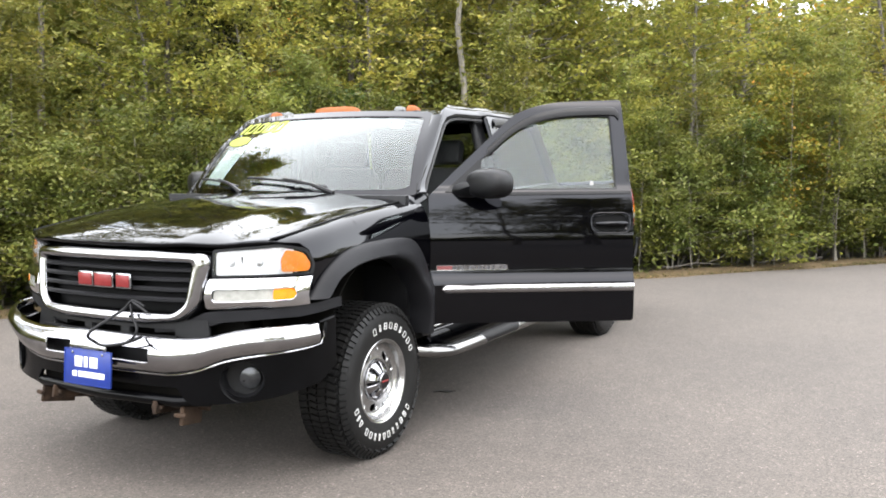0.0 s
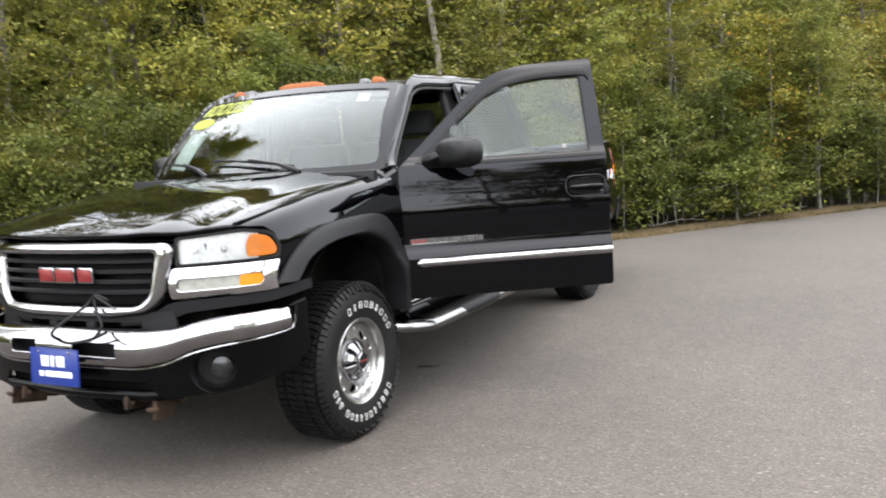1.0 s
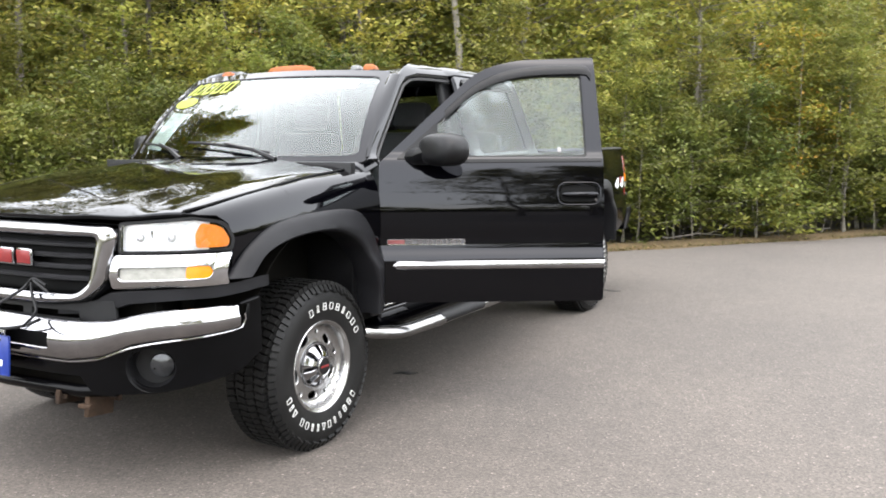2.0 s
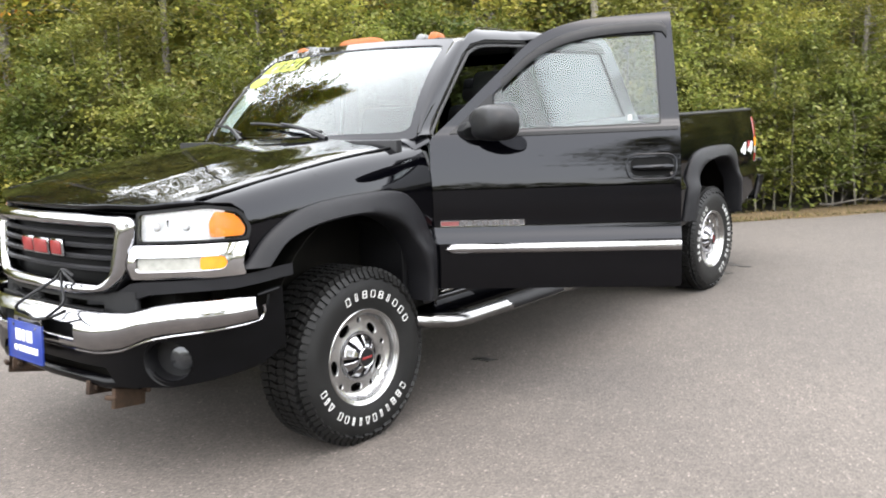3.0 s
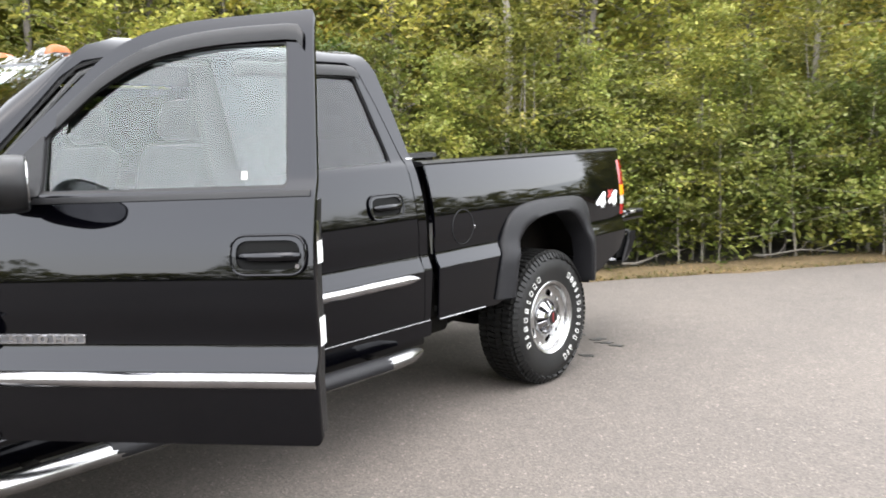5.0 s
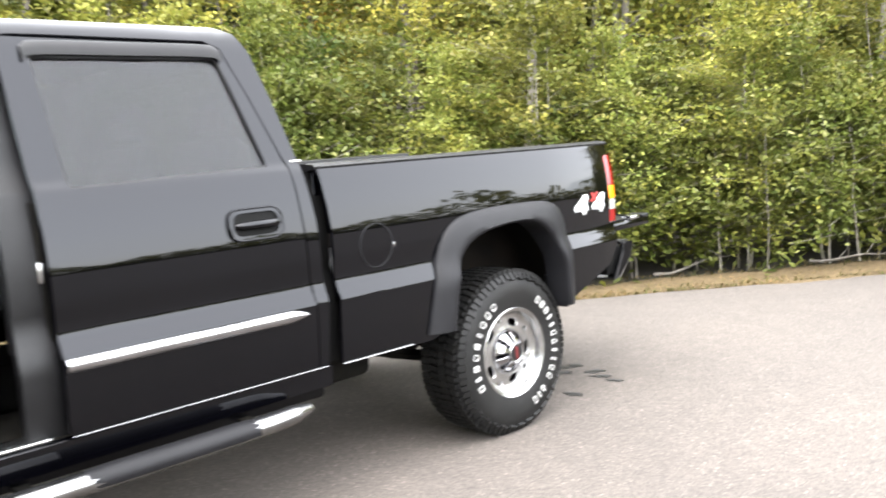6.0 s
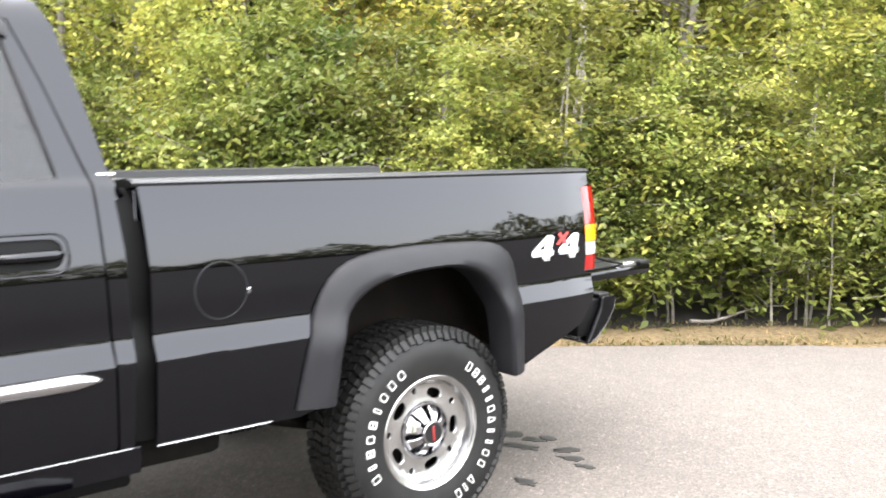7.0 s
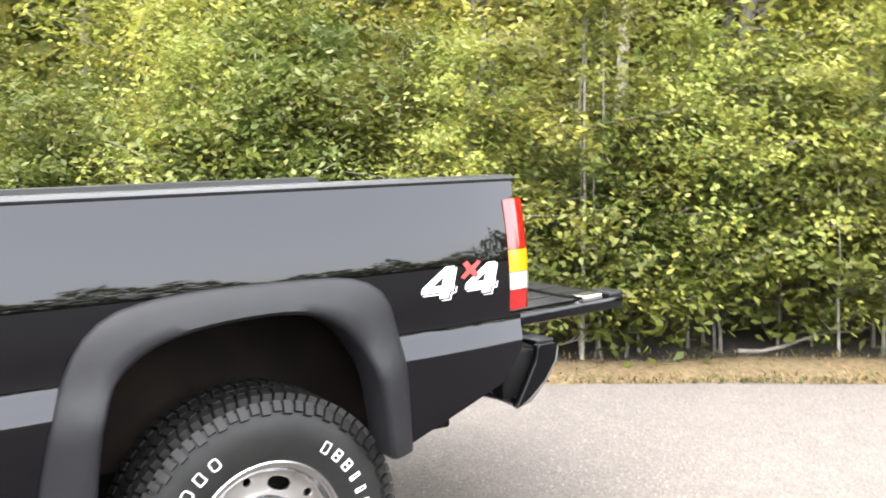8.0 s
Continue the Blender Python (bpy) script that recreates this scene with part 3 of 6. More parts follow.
SIDE = curve([(0.30, 0.955), (0.58, 0.975), (0.70, 0.985), (0.835, 0.992), (0.862, 0.993), (0.885, 0.984), (0.93, 0.964), (0.95, 0.962), (1.05, 0.968), (1.12, 0.967), (1.20, 0.959), (1.28, 0.946), (1.35, 0.930), (1.40, 0.914), (1.42, 0.905)])
PLAN = curve([(-0.95, 0.80), (-0.80, 0.895), (-0.70, 0.95), (-0.60, 0.978), (-0.40, 0.995), (0.0, 1.0), (4.2, 1.0), (4.6, 0.988), (4.85, 0.965)])
GREEN_HOUSE = curve([(1.36, 0.910), (1.42, 0.893), (1.60, 0.845), (1.80, 0.788), (1.88, 0.763), (1.92, 0.742), (1.95, 0.712), (1.97, 0.670)])


def side(y, z):
    return (SIDE(z) * PLAN(y), y, z)


def house(y, z):
    return (GREEN_HOUSE(z) - 0.02 * max(0.0, 0.9 - y), y, z)


def cab(y, z):
    """Body side below the belt, greenhouse above it."""
    if z <= 1.385:
        return side(y, z)
    if z >= 1.435:
        return house(y, z)
    f = (z - 1.385) / 0.05
    f = f * f * (3 - 2 * f)
    return (side(y, z)[0] * (1 - f) + house(y, z)[0] * f, y, z)


def mirrored(F, s):
    if s > 0:
        return lambda u, v: F(u, v)

    def other(u, v):
        x, y, z = F(u, v)
        return (-x - 0.10 * max(0.0, min(1.0, (z - 1.38) / 0.5)), y, z)
    return other


# Wheel arches: inner and outer lines of the flares in (y, z), y counted from the axle.
FRONT_IN = [(-0.545, 0.925), (-0.43, 1.025), (-0.20, 1.07), (0.07, 1.062), (0.27, 0.965), (0.37, 0.77), (0.385, 0.60)]
FRONT_OUT = [(-0.635, 0.925), (-0.51, 1.055), (-0.33, 1.135), (-0.07, 1.16), (0.22, 1.152), (0.35, 1.09), (0.455, 0.92), (0.475, 0.60)]
REAR_IN = [(-0.475, 0.62), (-0.44, 0.84), (-0.37, 0.97), (-0.21, 1.04), (0.08, 1.055), (0.24, 0.99), (0.325, 0.84), (0.365, 0.585)]
REAR_OUT = [(-0.605, 0.62), (-0.55, 0.86), (-0.46, 1.055), (-0.29, 1.13), (0.09, 1.142), (0.33, 1.112), (0.42, 0.97), (0.455, 0.585)]


def smooth_line(points, n=36):
    """A smooth open line through points, cut into n even steps."""
    ctrl = [Vector(p) for p in points]
    ctrl = [ctrl[0] * 2 - ctrl[1]] + ctrl + [ctrl[-1] * 2 - ctrl[-2]]
    fine = []
    for i in range(1, len(ctrl) - 2):
        p0, p1, p2, p3 = ctrl[i - 1:i + 3]
        for j in range(12):
            t = j / 12
            fine.append(0.5 * ((2 * p1) + (p2 - p0) * t + (2 * p0 - 5 * p1 + 4 * p2 - p3) * t * t + (3 * p1 - p0 - 3 * p2 + p3) * t**3))
    fine.append(ctrl[-2])
    run = np.concatenate([[0], np.cumsum([(b - a).length for a, b in zip(fine, fine[1:])])])
    at = np.linspace(0, run[-1], n + 1)
    return list(zip(*[np.interp(at, run, [p[k] for p in fine]).tolist() for k in range(len(fine[0]))]))


def arch_line(points, c):
    return [(y + c, z) for y, z in smooth_line(points)]


# Fender: the side rolls over into the top beside the bonnet.
SHOULDER = curve([(-1.0, 1.10), (-0.80, 1.195), (-0.60, 1.235), (-0.3, 1.285), (0.1, 1.335), (0.5, 1.365)])
ROLL_X = curve([(1.05, 0.968), (1.15, 0.966), (1.25, 0.950), (1.33, 0.915), (1.40, 0.86), (1.50, 0.775), (1.60, 0.68)])
ROLL_Z = curve([(1.05, 0.0), (1.15, 0.30), (1.25, 0.62), (1.33, 0.85), (1.40, 0.96), (1.50, 1.0), (1.60, 1.02)])


def fender(y, v):
    if v < 1.05:
        return side(y, v)
    return (ROLL_X(v) * PLAN(y), y, 1.05 + (SHOULDER(y) - 1.05) * ROLL_Z(v))


def fenders():
    for s in (1, -1):
        line = arch_line([(-0.535, 0.925)] + FRONT_IN[1:], 0.0)
        outline = [(-0.60, 0.925)] + line + [(0.40, 0.58), (0.497, 0.58), (0.497, 1.30), (0.497, 1.555), (0.455, 1.555), (0.385, 1.475), (0.30, 1.408), (-0.2, 1.402), (-0.60, 1.402), (-0.735, 1.402), (-0.725, 1.37), (-0.70, 1.335), (-0.64, 1.30), (-0.605, 1.23), (-0.598, 1.10)]
        sheet("fender", outline, mirrored(fender, s), PAINT, TRUCK, flip=s < 0, step=0.05)


def flare(c, s, inside, outside):
    """Wide plastic lip round a wheel opening: flat band, rounded edge, return into the arch."""
    inner, outer = arch_line(inside, c), arch_line(outside, c)
    loops = []
    for (yi, zi), (yo, zo) in zip(inner, outer):
        def at(f, out):
            y, z = yi + (yo - yi) * f, zi + (zo - zi) * f
            return (s * (max(SIDE(min(z, 1.2)), 0.966) * PLAN(y) + out), y, z)
        loops.append([at(1.0, -0.012), at(1.0, 0.010), at(0.93, 0.020), at(0.7, 0.034), at(0.35, 0.050), at(0.1, 0.057), at(0.0, 0.050), at(-0.05, 0.035), at(-0.06, -0.09), at(0.2, -0.09)])
    return loft("wheel_flare", loops, DARK_PLASTIC, TRUCK, "matte dark grey plastic flare", flat_over=50)


def bed():
    for s in (1, -1):
        line = arch_line(REAR_IN, WHEELBASE)
        outline = [(2.806, 0.60), (3.30, 0.59)] + line + [(4.34, 0.60), (4.70, 0.735), (4.775, 0.83), (4.80, 0.945), (4.752, 0.955), (4.746, 1.325), (4.80, 1.34), (4.805, 1.392), (2.800, 1.392), (2.812, 1.15), (2.812, 0.85)]
        F = mirrored(side, s)
        sheet("bed_side", outline, F, PAINT, TRUCK, flip=s < 0, step=(0.10, 0.014), thick=0.02)
        # Rail cap along the top.
        loops = []
        for y in np.linspace(2.785, 4.82, 24):
            x = SIDE(1.405) * PLAN(y)
            loops.append([(s * (x + 0.008), y, 1.390), (s * (x + 0.010), y, 1.398), (s * (x - 0.004), y, 1.407), (s * (x - 0.06), y, 1.412), (s * (x - 0.125), y, 1.407), (s * (x - 0.13), y, 1.37)])
        loft("bed_rail_cap", loops, BLACK_PLASTIC, TRUCK, "black plastic rail cap")
        # Inner wall and wheel housing.
        boxed("bed_inner_wall", (s * 0.80 - 0.012, 2.80, 1.112), (s * 0.80 + 0.012, 4.80, 1.385), PAINT, TRUCK)
        bm = bmesh.new()
        box(bm, (min(s * 0.60, s * 0.81), WHEELBASE - 0.42, 1.108), (max(s * 0.60, s * 0.79), WHEELBASE + 0.42, 1.16), 0.02)
        part("bed_wheel_house", bm, BLACK_PLASTIC, TRUCK)
    boxed("bed_floor", (-0.59, 2.80, 0.83), (0.59, 4.82, 0.865), BLACK_PLASTIC, TRUCK)
    boxed("bed_front_wall", (-0.88, 2.80, 0.62), (0.88, 2.83, 1.385), PAINT, TRUCK, bevel=0.006)
    boxed("bed_front_cap", (-0.80, 2.785, 1.385), (0.80, 2.86, 1.408), BLACK_PLASTIC, TRUCK, bevel=0.008)


# Bonnet: crowned, with a raised middle and a creased edge on each side.
HOOD_MID = curve([(-1.05, 1.125), (-0.95, 1.185), (-0.80, 1.235), (-0.5, 1.295), (-0.1, 1.345), (0.3, 1.385), (0.5, 1.40)])


def hood(x, y):
    a = abs(x)
    edge = SHOULDER(y) + 0.012
    f = max(0.0, min(1.0, (a - 0.42) / 0.36))
    f = f * f * (3 - 2 * f)
    crown = HOOD_MID(y) + 0.012 - 0.035 * (a / 0.8) ** 2
    return (x, y, crown * (1 - f) + edge * f - 0.022 * max(0.0, (a - 0.70) / 0.15) ** 2)


NOSE_LINE = curve([(0.0, -0.965), (0.30, -0.950), (0.562, -0.886), (0.752, -0.800), (0.82, -0.748)])


def bonnet():
    front = [(x, NOSE_LINE(abs(x))) for x in np.linspace(-0.812, 0.812, 25)]
    half = [(0.832, -0.62), (0.848, -0.3), (0.852, 0.30), (0.842, 0.385), (0.80, 0.435), (0.71, 0.440), (0.45, 0.375)]
    back = half + [(0.0, 0.345)] + [(-x, y) for x, y in reversed(half)]
    sheet("bonnet", front + back, hood, PAINT, TRUCK, step=0.045, thick=0.02)
    # Black tubes draw the shade of the open shut lines.
    for s in (1, -1):
        seam = [(0.815, -0.742), (0.832, -0.62), (0.848, -0.3), (0.850, 0.0), (0.852, 0.30), (0.842, 0.385), (0.80, 0.435)]
        tube("bonnet_seam", [(s * (x + 0.004), y, hood(x, y)[2] + 0.001) for x, y in smooth_line(seam, 40)], 0.0060, SHADE_AND_PRINT, TRUCK, n=6)


def cowl_corner(x, y):
    return (x, y, 1.374 + 0.30 * (y - 0.45) - 4.5 * max(0.0, x - 0.80) ** 2)


# Windscreen, pillars and roof.
def screen(x, v):
    """v: 0 at the cowl, 1 at the header."""
    a = abs(x) / 0.8
    y0, y1 = 0.345 + 0.15 * a * a, 1.020 + 0.04 * a * a
    z0, z1 = 1.385 + 0.01 * a, 1.888 - 0.020 * a * a
    bulge = 0.03 * math.sin(math.pi * v)
    return (x * (1 - 0.117 * v) - 0.10 * v, y0 + (y1 - y0) * v - bulge, z0 + (z1 - z0) * v + bulge * 0.6)


ROOF = curve([(0.0, 1.966), (0.35, 1.962), (0.55, 1.953), (0.66, 1.938), (0.72, 1.915)])
ROOF_ALONG = curve([(0.95, -0.125), (1.06, -0.080), (1.15, -0.052), (1.30, -0.022), (1.5, -0.004), (1.7, 0.0), (2.3, -0.002), (2.46, -0.015), (2.56, -0.06)])


def roof(x, y):
    return (x, y, ROOF(abs(x + 0.05) * 0.94) + ROOF_ALONG(y))


def cab_shell():
    sheet("windscreen", rounded([(-0.835, 0.0), (0.835, 0.0), (0.835, 1.0), (-0.835, 1.0)], 0.06), screen, SCREEN_GLASS, TRUCK, thick=0.006, step=(0.08, 0.06), label="windscreen glass")
    bm_frame = rounded([(-0.87, -0.05), (0.87, -0.05), (0.875, 1.06), (-0.875, 1.06)], 0.05)
    inner = rounded([(-0.825, 0.02), (0.825, 0.02), (0.825, 0.975), (-0.825, 0.975)], 0.07)
    sheet("windscreen_frame", bm_frame, lambda x, v: tuple(Vector(screen(x, v)) + Vector((0, -0.004, 0.006))), PAINT, TRUCK, holes=[inner], step=(0.08, 0.06), thick=0.03)
    sheet("roof", rounded([(-0.79, 1.07), (0.69, 1.07), (0.70, 2.56), (-0.80, 2.56)], 0.05), roof, PAINT, TRUCK, thick=0.03, step=(0.05, 0.08))
    for s in (1, -1):
        C = mirrored(cab, s)
        # Frame above and behind the doors.
        rail = [(0.505, 1.395), (0.585, 1.395), (0.648, 1.465), (1.020, 1.800), (1.12, 1.862), (1.27, 1.890), (1.66, 1.897), (1.75, 1.907), (2.44, 1.902), (2.50, 1.875), (2.57, 1.70), (2.675, 1.40), (2.695, 0.9), (2.695, 0.60), (2.735, 0.60), (2.752, 0.90), (2.742, 1.20), (2.728, 1.36), (2.724, 1.44), (2.675, 1.66), (2.625, 1.86), (2.585, 1.935), (2.52, 1.963), (1.30, 1.963), (1.15, 1.922), (1.06, 1.868), (0.985, 1.80)]
        sheet("cab_side_frame", rail, mirrored(lambda y, z: (cab(y, z)[0] - 0.022 * max(0.0, min(1.0, (1.85 - y) * 5)), y, z), s), PAINT, TRUCK, flip=s < 0, step=0.05, thick=0.03)
        for o, r, mat in ((0.012, 0.010, BLACK_PLASTIC), (0.034, 0.009, TRIM)):
            edge = [(cab(y, z)[0] - 0.035, y + o * 0.9, z - o) for y, z in ((0.60, 1.40), (0.648, 1.465), (1.020, 1.800), (1.12, 1.862), (1.27, 1.890), (1.66, 1.897))]
            tube("door_seal", [(s * x, y, z) for x, y, z in smooth_line(edge, 30)], r, mat, TRUCK, n=6)
        # Pillar skin from the windscreen's edge to the door opening.
        loops = []
        for v in np.linspace(0.0, 1.0, 14):
            p = Vector(screen(s * 0.862, v)) + Vector((0, -0.003, 0.005))
            z = min(p.z + 0.004, 1.90)
            y = float(np.interp(z, [1.39, 1.465, 1.80, 1.868, 1.915], [0.50, 0.590, 0.985, 1.06, 1.15])) + 0.012
            x, _, _ = C(y, z)
            q = Vector((x - s * 0.020, y, z))
            m = (p + q) / 2 + Vector((s * 0.010, -0.008, 0.004))
            loops.append([p, p.lerp(m, 0.5) + Vector((s * 0.002, -0.002, 0.001)), m, m.lerp(q, 0.5) + Vector((s * 0.003, 0, 0)), q, q + Vector((-s * 0.02, 0.004, -0.01)), p + Vector((-s * 0.01, 0.012, -0.012))])
        loft("windscreen_pillar", loops, PAINT, TRUCK, flat_over=60)
        # Sill below the doors and pillar between them.
        sheet("sill", [(0.50, 0.50), (2.76, 0.52), (2.76, 0.60), (0.50, 0.59)], mirrored(lambda y, z: (side(y, z)[0] - 0.012, y, z), s), PAINT, TRUCK, flip=s < 0, step=0.1, thick=0.04)
        # Painted pillar given matte black: its shade is put into the material.
        sheet("pillar", [(1.60, 0.56), (1.74, 0.56), (1.74, 1.38), (1.74, 1.90), (1.63, 1.90), (1.60, 1.38)], mirrored(lambda y, z: (cab(y, z)[0] - 0.07, y, z), s), BLACK_PLASTIC, TRUCK, flip=s < 0, step=0.1, thick=0.05)
        doors = [(1, "rear_door")] if s > 0 else [(0, "front_door"), (1, "rear_door")]
        for which, name in doors:
            door(which, name, s, C, TRUCK)
    boxed("cab_back_wall", (-0.86, 2.70, 0.6), (0.86, 2.73, 1.40), PAINT, TRUCK)
    back = lambda x, z: (x, 2.75 - (z - 1.40) * 0.52, z)
    sheet("rear_window", [(-0.72, 1.42), (0.72, 1.42), (0.62, 1.84), (-0.62, 1.84)], back, TINT, TRUCK, thick=0.006, step=0.2, flip=True, label="dark tinted rear glass")
    sheet("rear_window_frame", [(-0.87, 1.36), (0.87, 1.36), (0.70, 1.90), (-0.70, 1.90)], lambda x, z: (x, 2.755 - (z - 1.40) * 0.52, z), PAINT, TRUCK, holes=[[(-0.71, 1.43), (0.71, 1.43), (0.61, 1.83), (-0.61, 1.83)]], thick=0.03, step=0.1, flip=True)
    boxed("cab_floor", (-0.93, 0.35, 0.56), (0.93, 2.72, 0.60), UNDER, TRUCK)
    boxed("firewall", (-0.90, 0.33, 0.55), (0.90, 0.37, 1.38), BLACK_PLASTIC, TRUCK)


FRONT_DOOR = [(0.512, 0.635, 0.02), (1.700, 0.635, 0.02), (1.700, 1.40, 0.01), (1.672, 1.935, 0.012), (1.24, 1.918, 0.12), (1.04, 1.862, 0.10), (0.60, 1.455, 0.05), (0.508, 1.372, 0.02)]
FRONT_PANE = [(0.815, 1.400, 0.01), (1.615, 1.400, 0.015), (1.600, 1.836, 0.015), (1.33, 1.836, 0.10), (1.12, 1.80, 0.10), (0.965, 1.715, 0.05), (0.815, 1.575, 0.015)]
REAR_DOOR = [(1.708, 0.61, 0.02), (2.688, 0.61, 0.02), (2.688, 0.90, 0.01), (2.668, 1.40, 0.01), (2.565, 1.70, 0.01), (2.49, 1.885, 0.025), (1.690, 1.895, 0.015), (1.708, 1.40, 0.01)]
REAR_PANE = [(1.822, 1.390, 0.015), (2.585, 1.412, 0.015), (2.475, 1.838, 0.02), (1.790, 1.834, 0.015)]
FRONT_VISOR = [(0.86, 1.638), (1.01, 1.765), (1.16, 1.838), (1.35, 1.872), (1.59, 1.880), (1.636, 1.872), (1.652, 1.848)]
REAR_VISOR = [(1.765, 1.850), (1.81, 1.872), (2.10, 1.875), (2.44, 1.875), (2.492, 1.858)]


# Near-black: shade of recesses, gaps and shut lines in the colour; also decal print.
SHADE_AND_PRINT = grain("shade_and_print_black", (0.001, 0.001, 0.001), (0.002, 0.002, 0.002), rough=0.6, scale=10.0, spec=0.08)


def door(which, name, s, C, parent):
    outline, pane = (FRONT_DOOR, FRONT_PANE) if which == 0 else (REAR_DOOR, REAR_PANE)
    hole = rounded(pane)
    body = sheet("door_shell", rounded(outline), C, PAINT, None, holes=[hole], flip=s < 0, step=(0.08, 0.014), thick=0.035)
    d = body
    d.name = name
    d.parent = parent
    mid = [sum(p[i] for p in pane) / len(pane) for i in (0, 1)]
    grown = [(mid[0] + (p[0] - mid[0]) * 1.02, mid[1] + (p[1] - mid[1]) * 1.03) for p in hole]
    glass = GLASS if which == 0 and s > 0 else TINT
    sheet("pane", grown, lambda u, v: mirrored(lambda a, b: (house(a, b)[0] - 0.016, a, b), s)(u, v), glass, d, flip=s < 0, thick=0.005, step=0.1, label="window glass" if glass is GLASS else "dark tinted window glass")
    shrunk = [(mid[0] + (p[0] - mid[0]) * 0.985, mid[1] + (p[1] - mid[1]) * 0.965) for p in hole]
    sheet("window_seal", [(mid[0] + (p[0] - mid[0]) * 1.008, mid[1] + (p[1] - mid[1]) * 1.015) for p in hole], lambda u, v: tuple(Vector(C(u, v)) - Vector((s * 0.006, 0, 0))), BLACK_PLASTIC, d, holes=[shrunk], flip=s < 0, thick=0.012, step=0.1)
    # Rain guard above the window.
    loops = []
    for y, z in smooth_line(FRONT_VISOR if which == 0 else REAR_VISOR, 24):
        p = Vector(C(y, z))
        loops.append([p + Vector((s * a, 0, b)) for a, b in ((0.0, 0.012), (0.012, 0.006), (0.022, -0.016), (0.024, -0.038), (0.020, -0.038), (0.017, -0.016), (0.006, 0.0))])
    loft("rain_guard", loops, BLACK_PLASTIC, d, "dark plastic rain guard")
    # Handle: oval recess, rim and pull bar.
    hy = 1.565 if which == 0 else 2.468
    rim = [(p[0], p[1]) for p in rounded([(hy - 0.114, 1.150), (hy + 0.114, 1.150), (hy + 0.114, 1.266), (hy - 0.114, 1.266)], 0.05)]
    cup = [(hy + (p[0] - hy) * 0.86, 1.2085 + (p[1] - 1.2085) * 0.74) for p in rim]
    sheet("handle_rim", rim, lambda u, v: tuple(Vector(C(u, v)) + Vector((s * 0.010, 0, 0))), PAINT, d, holes=[cup], flip=s < 0, thick=0.012, step=0.1, label="oval black handle surround")
    # Nearly flush sheet: the recess's shade is in its black.
    sheet("handle_recess", cup, lambda u, v: tuple(Vector(C(u, v)) + Vector((s * 0.003, 0, 0))), SHADE_AND_PRINT, d, flip=s < 0, thick=0.004, step=0.1)
    lip = [Vector(C(*p)) + Vector((s * 0.010, 0, 0)) for p in rim]
    tube("handle_lip", lip + lip[:1], 0.0042, PAINT, d, n=8)
    a, b = Vector(C(hy - 0.085, 1.205)), Vector(C(hy + 0.095, 1.205))
    o = Vector((s * 0.016, 0, 0))
    tube("door_handle", [a + o * 0.4, a + o * 1.2 + Vector((0, 0.02, 0)), (a + b) / 2 + o * 1.5, b + o * 1.2 - Vector((0, 0.02, 0)), b + o * 0.4], [0.010, 0.014, 0.015, 0.016, 0.012], PAINT, d)
    # Bright strip along the lower door.
    y0, y1 = (0.575, 1.698) if which == 0 else (1.715, 2.645)
    loops = []
    for i in range(17):
        f = (i / 16) ** 2.2 if which == 0 else 1 - (1 - i / 16) ** 2.2
        y = y0 + (y1 - y0) * f
        end = min(1, (f * 45) ** 0.5) if which == 0 else min(1, ((1 - f) * 14) ** 0.5)
        z, r = 0.836, 0.024 * max(end, 0.12)
        x = C(y, z)[0]
        loops.append([(x + s * o2, y, z + r * dz) for dz, o2 in ((1, 0), (0.8, 0.010), (0.3, 0.016), (-0.3, 0.016), (-0.8, 0.010), (-1, 0))])
    loft("chrome_strip", loops, CHROME, d, "bright chrome strip")
    return d


fenders()
for sgn in (1, -1):
    flare(0.0, sgn, FRONT_IN, FRONT_OUT)
    flare(WHEELBASE, sgn, REAR_IN, REAR_OUT)
bed()
bonnet()
cab_shell()

# The open driver's door: a part on its hinge at the front pillar.
OPEN, HINGE = 58.5, Vector((0.955, 0.515, 0))
front_door = door(0, "front_door", 1, cab, TRUCK)
front_door.matrix_world = Matrix.Translation(HINGE) @ Matrix.Rotation(radians(-OPEN), 4, "Z") @ Matrix.Translation(-HINGE)


